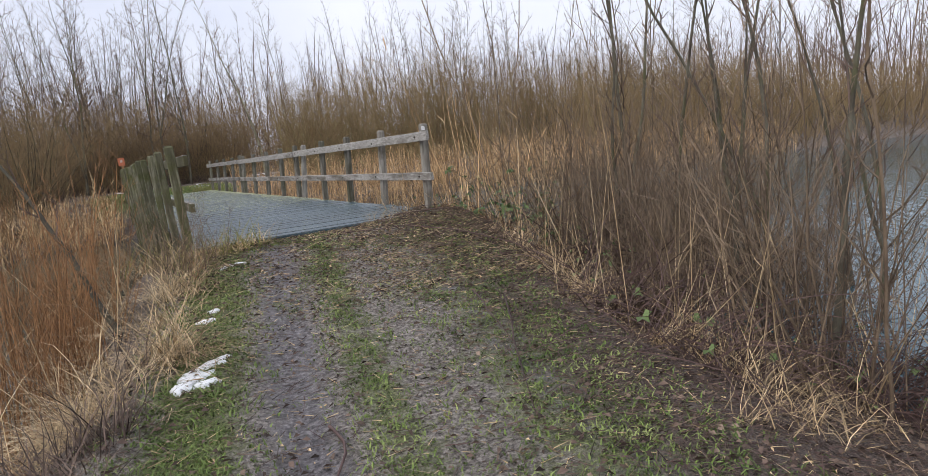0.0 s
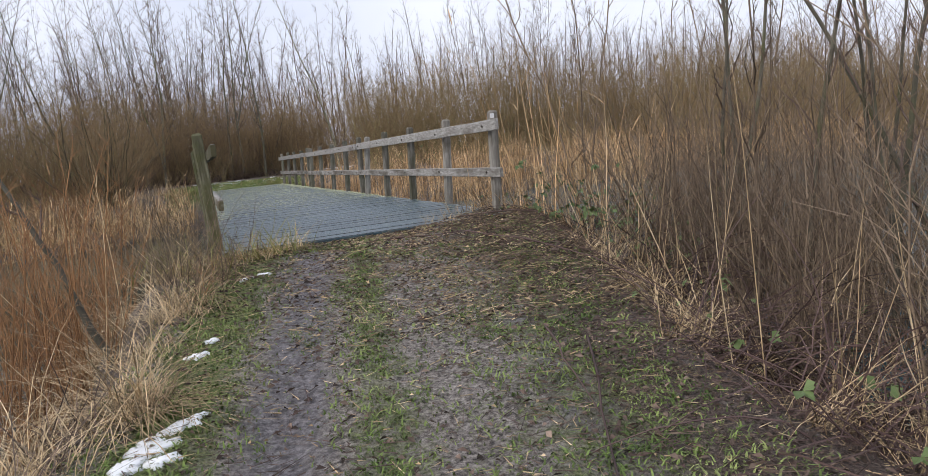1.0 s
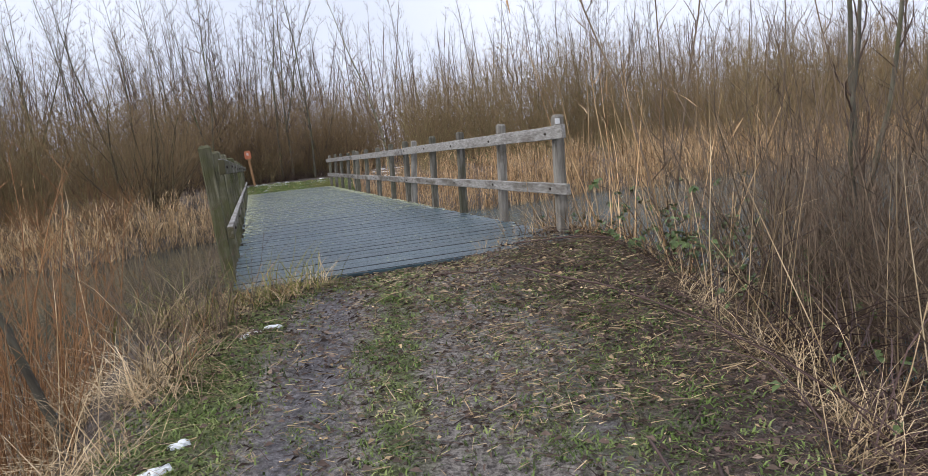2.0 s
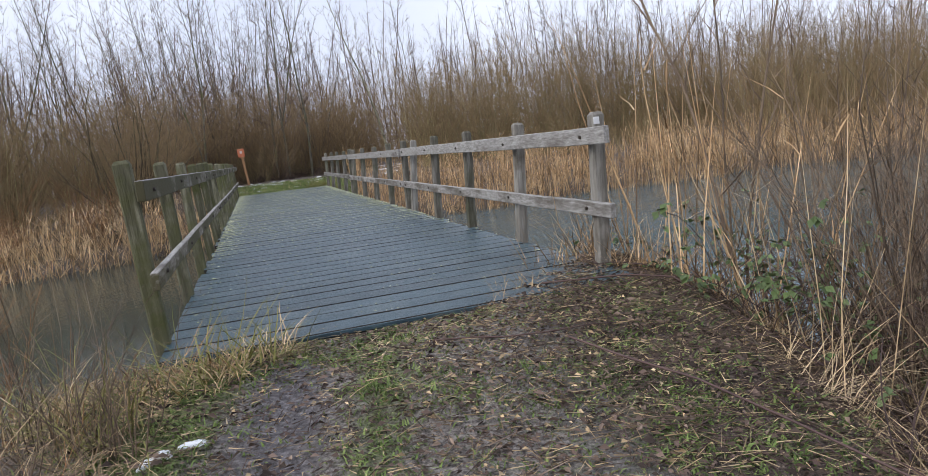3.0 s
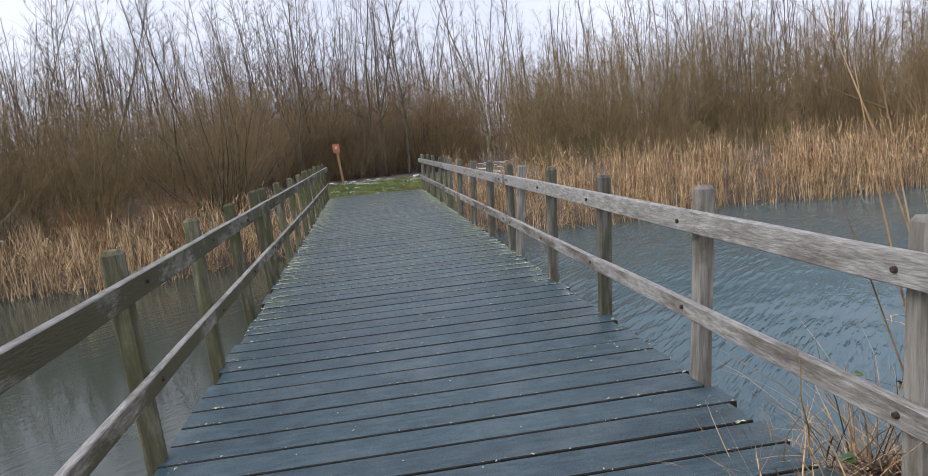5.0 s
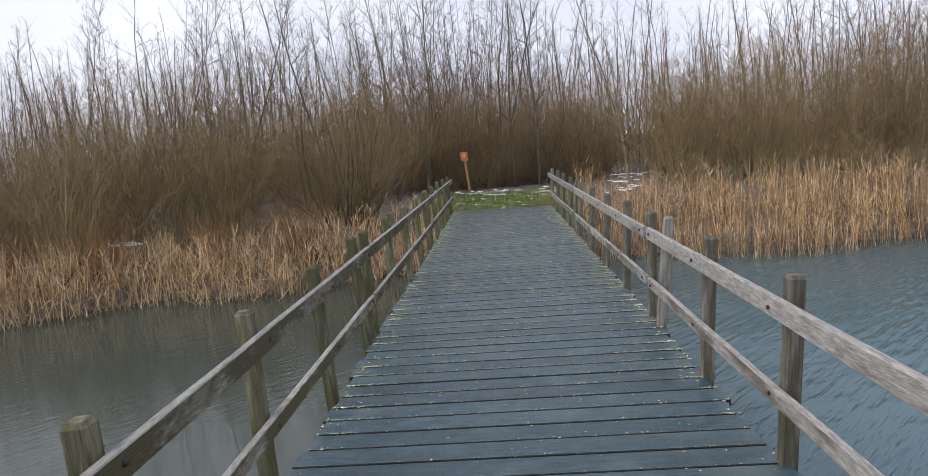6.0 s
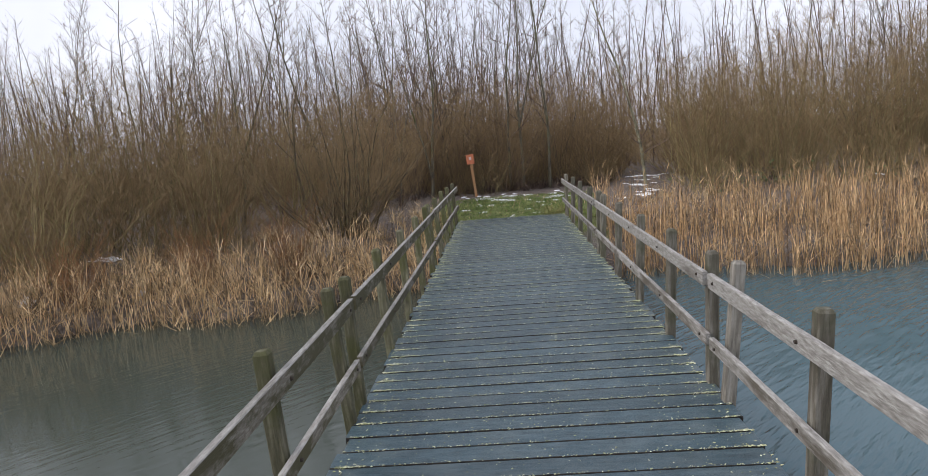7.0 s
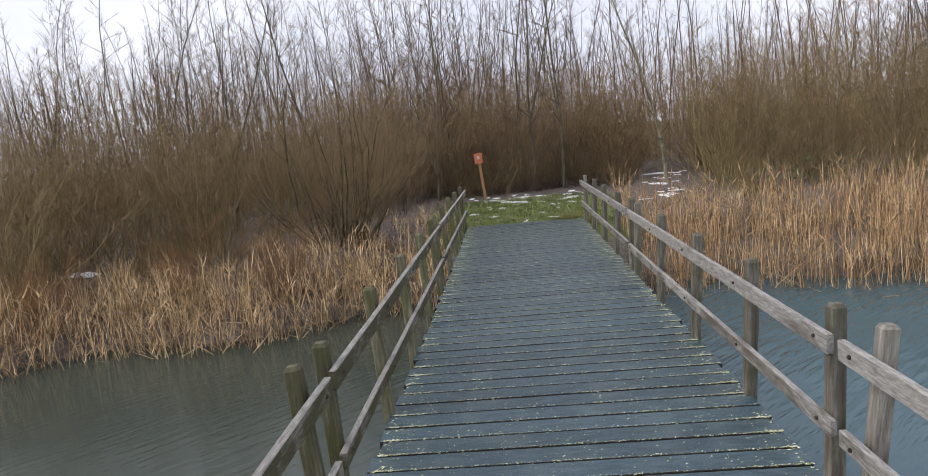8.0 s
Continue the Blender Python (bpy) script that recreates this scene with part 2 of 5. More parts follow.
def water_material():
    m = bpy.data.materials.new("rippled_pond_water")
    m.use_nodes = True
    n, l = m.node_tree.nodes, m.node_tree.links
    shader = n["Principled BSDF"]
    shader.inputs["Roughness"].default_value = 0.035
    shader.inputs["IOR"].default_value = 1.33
    tc, turn, mp = n.new("ShaderNodeTexCoord"), n.new("ShaderNodeMapping"), n.new("ShaderNodeMapping")
    turn.inputs["Rotation"].default_value = (0, 0, radians(-48))
    mp.inputs["Scale"].default_value = (0.55, 2.6, 1.0)
    l.new(tc.outputs["Object"], turn.inputs["Vector"])
    l.new(turn.outputs["Vector"], mp.inputs["Vector"])
    a, b = n.new("ShaderNodeTexNoise"), n.new("ShaderNodeTexNoise")
    a.inputs["Scale"].default_value, a.inputs["Detail"].default_value, a.inputs["Roughness"].default_value = 3.2, 3, 0.5
    b.inputs["Scale"].default_value, b.inputs["Detail"].default_value = 0.22, 3
    l.new(mp.outputs["Vector"], a.inputs["Vector"])
    l.new(tc.outputs["Object"], b.inputs["Vector"])
    mul = n.new("ShaderNodeMath")
    mul.operation = "MULTIPLY"
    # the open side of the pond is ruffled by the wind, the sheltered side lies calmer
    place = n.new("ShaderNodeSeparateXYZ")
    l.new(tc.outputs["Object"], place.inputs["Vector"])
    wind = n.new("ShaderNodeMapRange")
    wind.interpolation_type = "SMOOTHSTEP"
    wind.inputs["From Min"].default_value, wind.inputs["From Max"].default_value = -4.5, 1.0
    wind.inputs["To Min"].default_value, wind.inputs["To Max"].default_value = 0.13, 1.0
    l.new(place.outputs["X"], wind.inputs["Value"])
    lee = n.new("ShaderNodeMapRange")
    lee.inputs["From Min"].default_value, lee.inputs["From Max"].default_value = 6.0, 14.0
    lee.inputs["To Min"].default_value, lee.inputs["To Max"].default_value = 1.0, 0.4
    l.new(place.outputs["X"], lee.inputs["Value"])
    ruffled = n.new("ShaderNodeMath")
    ruffled.operation = "MULTIPLY"
    l.new(wind.outputs["Result"], ruffled.inputs[0])
    l.new(lee.outputs["Result"], ruffled.inputs[1])
    # base colour also carries reflections: dark bank on the left, sky on the right
    reflect_tint = n.new("ShaderNodeMix")
    reflect_tint.data_type = "RGBA"
    reflect_tint.inputs["A"].default_value, reflect_tint.inputs["B"].default_value = (0.05, 0.057, 0.04, 1), (0.058, 0.118, 0.142, 1)
    l.new(wind.outputs["Result"], reflect_tint.inputs["Factor"])
    l.new(reflect_tint.outputs["Result"], shader.inputs["Base Color"])
    calm = n.new("ShaderNodeMapRange")
    calm.inputs["From Min"].default_value, calm.inputs["From Max"].default_value = 0.35, 0.62
    calm.inputs["To Min"].default_value, calm.inputs["To Max"].default_value = 0.15, 1.0
    l.new(b.outputs["Fac"], calm.inputs["Value"])
    both = n.new("ShaderNodeMath")
    both.operation = "MULTIPLY"
    l.new(ruffled.outputs[0], both.inputs[0])
    l.new(calm.outputs["Result"], both.inputs[1])
    l.new(a.outputs["Fac"], mul.inputs[0])
    l.new(both.outputs[0], mul.inputs[1])
    bp = n.new("ShaderNodeBump")
    bp.inputs["Strength"].default_value, bp.inputs["Distance"].default_value = 1.0, 0.065
    l.new(mul.outputs[0], bp.inputs["Height"])
    l.new(bp.outputs["Normal"], shader.inputs["Normal"])
    return m


M_GROUND, M_WATER = ground_material(), water_material()


# ---- mesh helpers ----
class Soup:
    """Collects vertices and faces for one mesh."""

    def __init__(self):
        self.v, self.f = [], []

    def tube(self, pts, radii, sides=3, cap=False):
        base, rings = len(self.v), len(pts)
        for k, p in enumerate(pts):
            a = pts[max(k - 1, 0)]
            b = pts[min(k + 1, rings - 1)]
            d = (b - a).normalized()
            u = d.cross(Vector((0.31, 0.93, 0.2))).normalized()
            w = d.cross(u)
            for s in range(sides):
                t = 2 * math.pi * s / sides
                self.v.append(p + (u * math.cos(t) + w * math.sin(t)) * radii[k])
        for k in range(rings - 1):
            for s in range(sides):
                i, j = base + k * sides + s, base + k * sides + (s + 1) % sides
                self.f.append((i, j, j + sides, i + sides))
        if cap:
            self.f.append(tuple(base + (rings - 1) * sides + s for s in range(sides)))

    def spike(self, pts, r):
        """A thin three-sided twig that runs out to a point."""
        base = len(self.v)
        for k, p in enumerate(pts[:-1]):
            d = (pts[k + 1] - p).normalized()
            u = d.cross(Vector((0.31, 0.93, 0.2))).normalized()
            w = d.cross(u)
            q = r * (1 - 0.6 * k / (len(pts) - 1))
            self.v += [p + u * q, p - u * q * 0.5 + w * q * 0.87, p - u * q * 0.5 - w * q * 0.87]
        self.v.append(pts[-1].copy())
        for k in range(len(pts) - 2):
            i = base + 3 * k
            self.f += [(i, i + 1, i + 4, i + 3), (i + 1, i + 2, i + 5, i + 4), (i + 2, i, i + 3, i + 5)]
        i, j = base + 3 * (len(pts) - 2), len(self.v) - 1
        self.f += [(i, i + 1, j), (i + 1, i + 2, j), (i + 2, i, j)]

    def blade(self, pts, width, side):
        """A flat leaf, folded along its middle, that ends in a point."""
        base, rings = len(self.v), len(pts)
        for k, p in enumerate(pts[:-1]):
            w = width * (1 - 0.75 * k / (rings - 1))
            self.v += [p - side * w * 0.5, p + side * w * 0.5]
        self.v.append(pts[-1])
        for k in range(rings - 2):
            i = base + 2 * k
            self.f.append((i, i + 1, i + 3, i + 2))
        i = base + 2 * (rings - 2)
        self.f.append((i, i + 1, len(self.v) - 1))

    def mesh(self, name, material, smooth=False):
        me = bpy.data.meshes.new(name)
        me.from_pydata([tuple(p) for p in self.v], [], self.f)
        me.materials.append(material)
        if smooth:
            me.polygons.foreach_set("use_smooth", [True] * len(me.polygons))
        me.update()
        return me


def part(name, bm, material, parent, label=""):
    me = bpy.data.meshes.new(name)
    bm.to_mesh(me)
    bm.free()
    me.materials.append(material)
    ob = new(name, me)
    ob.parent = parent
    return tagged(ob, label)


def mesh_part(name, me, parent, label="", kind=""):
    ob = new(name, me)
    ob.parent = parent
    return tagged(ob, label, kind=kind)


def thing(name, label, category, at=(0, 0, 0), group="", kind=""):
    ob = new(name)
    ob.location = at
    return tagged(ob, label, category, group, kind)


def box(size, at=(0, 0, 0), bevel=0.006, wear=0.0, seed=0, cuts=0, axis=0):
    """A bevelled box; cuts along one axis let its edges wander a little, as sawn timber does."""
    bm = bmesh.new()
    bmesh.ops.create_cube(bm, size=1, matrix=Matrix.Translation(at) @ Matrix.Diagonal((*size, 1)))
    if cuts:
        along = [e for e in bm.edges if abs((e.verts[0].co - e.verts[1].co)[axis]) > 0.5 * size[axis]]
        bmesh.ops.subdivide_edges(bm, edges=along, cuts=cuts, use_grid_fill=True)
    if bevel:
        sharp = [e for e in bm.edges if len(e.link_faces) == 2 and e.calc_face_angle(0) > 0.5]
        bmesh.ops.bevel(bm, geom=sharp, offset=bevel, segments=1, affect="EDGES")
    if wear:
        for v in bm.verts:
            v.co += Vector(noise.noise_vector(v.co * 3.1 + Vector((seed, seed * 1.7, 0)))) * wear
    return bm


def lerp(a, b, t):
    return a + (b - a) * t


def step(a, b, x):
    t = min(1.0, max(0.0, (x - a) / (b - a)))
    return t * t * (3 - 2 * t)


# ---- plan ----
WATER_Z = -1.2
DECK_L, DECK_R, DECK_NEAR, DECK_FAR = -2.90, 0.02, -0.44, 20.3


def path_mid(y):
    return -1.65 + 0.27 * (y + 0.5)


def rut_mid(y):
    return -2.25 + 0.2 * (y + 1.0)


def near_top(y):
    """Height of the trodden path up to the bridge."""
    return lerp(-0.56, -0.035, step(-6.5, -0.2, y)) - 0.02 * max(0, -6.5 - y)


def shore(x):
    """Where the far bank meets the water."""
    if x < -3:
        return 17.2 - 0.33 * min(-3 - x, 14) - 0.35 * max(0, -17 - x) + 0.5 * math.sin(x * 1.1)
    return 17.2 + 0.4 * math.sin(x * 0.9) - 0.4 * max(0, x - 14)


def height(x, y):
    d = x - path_mid(y)
    wob = noise.noise(Vector((x * 0.9, y * 0.9, 0)))
    # the near bank: a low causeway that ends at the bridge
    wide = step(-2.6, -0.9, y)
    left = step(-2.9 - 0.3 * wide + 0.3 * wob, -1.05 - 0.45 * wide, d)
    right = 1 - step(1.7 + 0.5 * (1 - step(-6, -4, y)), 5.0 + 0.5 * wob + 0.6 * (1 - step(-6, -4, y)), d)
    ahead = 0.85 * step(-1.6, -0.5, x)
    front = 1 - step(-0.35 + ahead, 1.0 + ahead, y)
    near = lerp(-1.75, near_top(y) - 0.3 * step(1.5, 2.8, d), left * right * front)
    near += 0.03 * step(-0.35, 0.45, (x - y + 0.58) * 0.7) * (1 - step(0.5, 1.3, y)) * (1 - step(1.0, 2.4, x)) * step(-1.9, -0.7, y)
    # behind the walk the land is whole
    near = max(near, lerp(-2.0, -0.55, step(-9.5, -13, y)))
    # the far bank
    s = shore(x)
    far = lerp(-1.75, lerp(-0.85, 0.0, step(1.0, 5.0, y - s)), step(-0.8, 0.6, y - s)) + 0.25 * step(4, 12, y - s)
    bridge_end = step(16.6, 20.2, y) * (1 - step(1.9, 4.2, abs(x + 1.45)))
    far = max(far, lerp(-1.75, -0.03, bridge_end))
    far = max(far, lerp(-1.75, 0.5, step(44, 52, x)), lerp(-1.75, 0.5, step(30, 40, -x)))
    z = max(near, far)
    return z + 0.025 * noise.noise(Vector((x * 2.3, y * 2.3, 3))) + 0.012 * noise.noise(Vector((x * 7, y * 7, 5)))


def ground_z(x, y):
    z = height(x, y)
    rut = math.exp(-((x - rut_mid(y)) / 0.2) ** 2) * step(-9, -8, y) * (1 - step(-1.1, -0.6, y))
    return z - 0.04 * rut


def spaced(lo, hi, fine_lo, fine_hi, fine, grow=1.22):
    a = list(np.arange(fine_lo, fine_hi, fine))
    s, x = fine, fine_hi
    while x < hi:
        a.append(x)
        s *= grow
        x += s
    a.append(hi)
    s, x, b = fine, fine_lo - fine, []
    while x > lo:
        b.append(x)
        s *= grow
        x -= s
    b.append(lo)
    return b[::-1] + a


def make_ground():
    xs = spaced(-1500, 1500, -6.2, 2.6, 0.115, 1.13)
    ys = spaced(-1500, 1500, -9.0, 1.4, 0.115, 1.05)
    verts = [(x, y, ground_z(x, y)) for y in ys for x in xs]
    w = len(xs)
    faces = [(j * w + i, j * w + i + 1, (j + 1) * w + i + 1, (j + 1) * w + i) for j in range(len(ys) - 1) for i in range(w - 1)]
    me = bpy.data.meshes.new("ground")
    me.from_pydata(verts, [], faces)
    cov = me.color_attributes.new("cover", "FLOAT_COLOR", "POINT")
    cols = np.zeros((len(verts), 4), np.float32)
    cols[:, 3] = 1
    for k, (x, y, z) in enumerate(verts):
        if -14 < y < 1.5 and -8 < x < 4:
            d = x - path_mid(y)
            r = x - rut_mid(y)
            mud = math.exp(-(r / 0.24) ** 2) * 0.8 * (1 - step(-0.9, -0.5, y))
            mud = max(mud, 0.5 * math.exp(-((r - 1.35) / 0.3) ** 2))
            green = 0.75 * math.exp(-((r + 0.52) / 0.3) ** 2) + 0.5 * math.exp(-((r - 0.42) / 0.2) ** 2) + 0.2 * math.exp(-((r - 1.0) / 0.5) ** 2) + 0.55 * math.exp(-((d - 1.35) / 0.5) ** 2)
            lit = 0.72 * step(0.6, 1.6, d) + 0.6 * step(-0.95, -1.5, d) + 0.3 * step(-3.0, -1.2, y) * step(-2.2, -1.2, x)
            cols[k, :3] = mud, min(green, 0.85), min(lit, 0.75)
        elif y > 19 and abs(x + 1.5) < 2.6 and y < 25:
            cols[k, :3] = 0.05, 0.85, 0.15
        else:
            cols[k, :3] = 0.1, 0.25, 0.55
    cov.data.foreach_set("color", cols.ravel())
    me.materials.append(M_GROUND)
    me.polygons.foreach_set("use_smooth", [True] * len(me.polygons))
    return tagged(new("ground", me), "muddy trodden bank with grass, dead leaves and straw", "ground", kind="structure")


make_ground()

bm = bmesh.new()
bmesh.ops.create_grid(bm, x_segments=8, y_segments=8, size=75)
water_mesh = bpy.data.meshes.new("water")
bm.to_mesh(water_mesh)
bm.free()
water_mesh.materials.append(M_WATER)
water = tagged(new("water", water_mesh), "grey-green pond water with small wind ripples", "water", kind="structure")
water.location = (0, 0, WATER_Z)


# ---- the bridge ----
LEFT_POSTS = [-0.02, 1.62, 3.18, 4.72, 6.29, 6.70, 8.30, 9.90, 11.55, 13.05, 13.45, 14.95, 16.55, 18.15, 19.75]
RIGHT_POSTS = [0.06, 1.66, 3.25, 4.78, 6.30, 6.72, 8.18, 9.80, 11.45, 13.0, 13.4, 14.9, 16.5, 18.1, 19.7]
SPANS = [(0, 4), (5, 9), (10, 14)]
bridge = thing("footbridge", "weathered timber footbridge with wet grey deck boards and two-rail sides", "footbridge", (-1.45, 0, 0))


def world_part(name, bm, material, parent, at, turn=(0, 0, 0), label=""):
    ob = part(name, bm, material, parent, label)
    ob.matrix_basis = Matrix.Translation(Vector(at) - parent.location) @ pose(0, 0, 0, *turn)
    return ob


def post_bm(top, bottom, width, seed):
    bm = box((width, width, top - bottom), (0, 0, (top + bottom) / 2), bevel=0.008, cuts=7, axis=2, wear=0.006, seed=seed)
    hi = max(v.co.z for v in bm.verts)
    for v in bm.verts:
        if v.co.z > hi - 0.004:
            v.co.x *= 0.8
            v.co.y *= 0.8
            v.co.z += 0.014
    return bm


def side_rails(ys, x_post, out, seed):
    """Posts stand just outside the deck; two flat rails run along their inner faces."""
    rnd = random.Random(seed)
    posts = []
    for k, y in enumerate(ys):
        lean = out * (rnd.uniform(1.6, 3.6) + 2.4 * (k == 4))
        p = world_part("post", post_bm(1.09 + rnd.uniform(-0.015, 0.02), -1.9, 0.092, seed + k), M_POST_MOSSY if out < 0 else M_POST_PALE if k in (0, 1, 4) else M_POST, bridge, (x_post, y, 0), (rnd.uniform(-0.8, 0.8), lean, 0), "square timber post, greened and weathered")
        posts.append(p)
    inner = x_post - out * (0.048 + 0.022)
    for a, b in SPANS:
        for z, h, mat, lab in ((0.93, 0.118, M_RAIL, "silvered flat top rail"), (0.425, 0.10, M_RAIL_LOW, "silvered flat lower rail with dark dirt stains")):
            y0, y1 = ys[a] - (0.16 if a else 0.34), ys[b] + 0.14
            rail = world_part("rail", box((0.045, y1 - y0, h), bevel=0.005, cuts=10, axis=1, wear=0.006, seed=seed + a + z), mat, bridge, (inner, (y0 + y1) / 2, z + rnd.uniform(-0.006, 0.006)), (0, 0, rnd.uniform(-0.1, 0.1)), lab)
            # upper edge washed pale, left faces mossy; both colours also hold light and shade
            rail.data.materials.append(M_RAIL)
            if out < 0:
                rail.data.materials[0] = M_RAIL_MOSS_SHADE
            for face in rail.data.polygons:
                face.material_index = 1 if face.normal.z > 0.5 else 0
            for k in range(a, b + 1):
                bm = bmesh.new()
                bmesh.ops.create_cone(bm, cap_ends=True, segments=8, radius1=0.014, radius2=0.011, depth=0.014)
                bolt = part("bolt", bm, M_BOLT, rail)
                bolt.matrix_basis = Matrix.Translation((-out * 0.028, ys[k] - (y0 + y1) / 2, rnd.uniform(-0.01, 0.01))) @ pose(0, 0, 0, 0, -out * 90, 0)


side_rails(LEFT_POSTS, -2.96, -1, 11)
side_rails(RIGHT_POSTS, 0.03, 1, 41)
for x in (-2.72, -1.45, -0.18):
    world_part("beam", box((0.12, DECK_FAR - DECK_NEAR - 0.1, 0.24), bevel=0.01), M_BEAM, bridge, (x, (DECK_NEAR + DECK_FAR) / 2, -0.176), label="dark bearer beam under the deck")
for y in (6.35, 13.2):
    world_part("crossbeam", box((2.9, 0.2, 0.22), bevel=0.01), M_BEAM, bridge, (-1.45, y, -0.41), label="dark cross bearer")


def board_mesh(seed):
    """One deck board, very slightly crowned, with rounded edges and uneven ends."""
    rnd = random.Random(seed)
    wide, thick = 0.229, 0.05
    prof = [(-wide / 2, -thick), (-wide / 2, -0.006), (-wide / 2 + 0.004, -0.001), (-wide / 4, 0.001), (0, 0.0015), (wide / 4, 0.001), (wide / 2 - 0.004, -0.001), (wide / 2, -0.006), (wide / 2, -thick)]
    half, n = (DECK_R - DECK_L) / 2, len(prof)
    l, r = -half - rnd.uniform(-0.02, 0.04), half + rnd.uniform(-0.02, 0.04)
    v = [(l, y, z) for y, z in prof] + [(r, y, z) for y, z in prof]
    f = [(k, k + 1, n + k + 1, n + k) for k in range(n - 1)] + [tuple(range(n))[::-1], tuple(range(n, 2 * n)), (n - 1, 0, n, 2 * n - 1)]
    me = bpy.data.meshes.new("deck_board")
    me.from_pydata(v, [], f)
    me.materials.append(M_BOARD)
    me.materials.append(M_BEAM)
    for face in me.polygons:
        if abs(face.normal.y) > 0.7:
            face.material_index = 1  # the long edges and their bevels are near black
    return me


world_part("edge_strip", box((DECK_R - DECK_L - 0.02, 0.012, 0.026), bevel=0.003), M_BOARD, bridge, (-1.45, DECK_NEAR - 0.012, -0.018), label="wet grey strip along the deck's end")


# ---- plants: shapes ----
def wander(rnd, start, way, length, segs, bend=0.12, lift=0.0):
    pts, p, d = [start.copy()], start.copy(), way.normalized()
    for _ in range(segs):
        d = (d + Vector((rnd.gauss(0, bend), rnd.gauss(0, bend), rnd.gauss(0, bend * 0.5) + lift))).normalized()
        p = p + d * (length / segs)
        pts.append(p.copy())
    return pts


def taper(r0, r1, n):
    return [lerp(r0, r1, k / (n - 1)) for k in range(n)]


def twigs_along(rnd, soup, pts, count, length, radius, spread=0.5, start=0.25, sub=0, segs=2):
    """Rising twigs along a stem, each with a few finer ones."""
    n = len(pts) - 1
    for _ in range(count):
        t = lerp(start, 0.99, rnd.random() ** 0.75) * n
        k = min(int(t), n - 1)
        p = pts[k].lerp(pts[k + 1], t - k)
        d = (pts[k + 1] - pts[k]).normalized()
        a = rnd.uniform(0, 2 * math.pi)
        way = d + Vector((math.cos(a), math.sin(a), 0.15)) * rnd.uniform(0.3, 1.8) * spread
        ln = length * rnd.uniform(0.5, 1.25) * (1.15 - 0.5 * t / n)
        tp = wander(rnd, p, way, ln, segs, 0.14, 0.03)
        soup.spike(tp, radius)
        for _ in range(sub):
            q = tp[0].lerp(tp[1], rnd.uniform(0.3, 1)) if segs == 1 or rnd.random() < 0.5 else tp[1].lerp(tp[-1], rnd.random() * 0.8)
            a = rnd.uniform(0, 2 * math.pi)
            way = (tp[-1] - tp[0]).normalized() + Vector((math.cos(a), math.sin(a), rnd.uniform(-0.2, 0.5))) * 0.9
            soup.spike([q, q + way.normalized() * ln * rnd.uniform(0.3, 0.6)], radius * 0.75)


def shrub_meshes(seed, stems, tall, spread, twig_count, stem_r=0.011, base=0.8, sub=3, twig_r=0.0046, low=0.35, fine_length=0.2, bend=0.17, spray=1.15, segs=1):
    rnd = random.Random(seed)
    wood, fine = Soup(), Soup()
    for _ in range(stems):
        a, lean = rnd.uniform(0, 2 * math.pi), abs(rnd.gauss(0, spread))
        p = Vector((math.cos(a), math.sin(a), 0)) * rnd.uniform(0, base)
        p.z = -0.15
        way = Vector((math.cos(a) * math.tan(min(lean, 1.1)), math.sin(a) * math.tan(min(lean, 1.1)), 1))
        ln = tall * rnd.uniform(low, 1.05)
        pts = wander(rnd, p, way, ln, 5, bend, 0.035)
        r = stem_r * rnd.uniform(0.5, 1.4)
        wood.tube(pts[:-1], taper(r, 0.0035, 5), 3)
        wood.spike(pts[-2:], 0.0035)
        twigs_along(rnd, fine, pts, twig_count, tall * fine_length, twig_r, spray, 0.05, sub, segs)
    return wood, fine


def stems_apart(seed, stems, tall, spread, twig_count, **more):
    """Like shrub_meshes, with every stem as a piece of its own."""
    pieces, fine = [], Soup()
    for k in range(stems):
        wood, twigs = shrub_meshes(seed * 50 + k, 1, tall, spread, twig_count, **more)
        pieces.append(wood)
        n = len(fine.v)
        fine.v += twigs.v
        fine.f += [tuple(i + n for i in f) for f in twigs.f]
    return pieces, fine


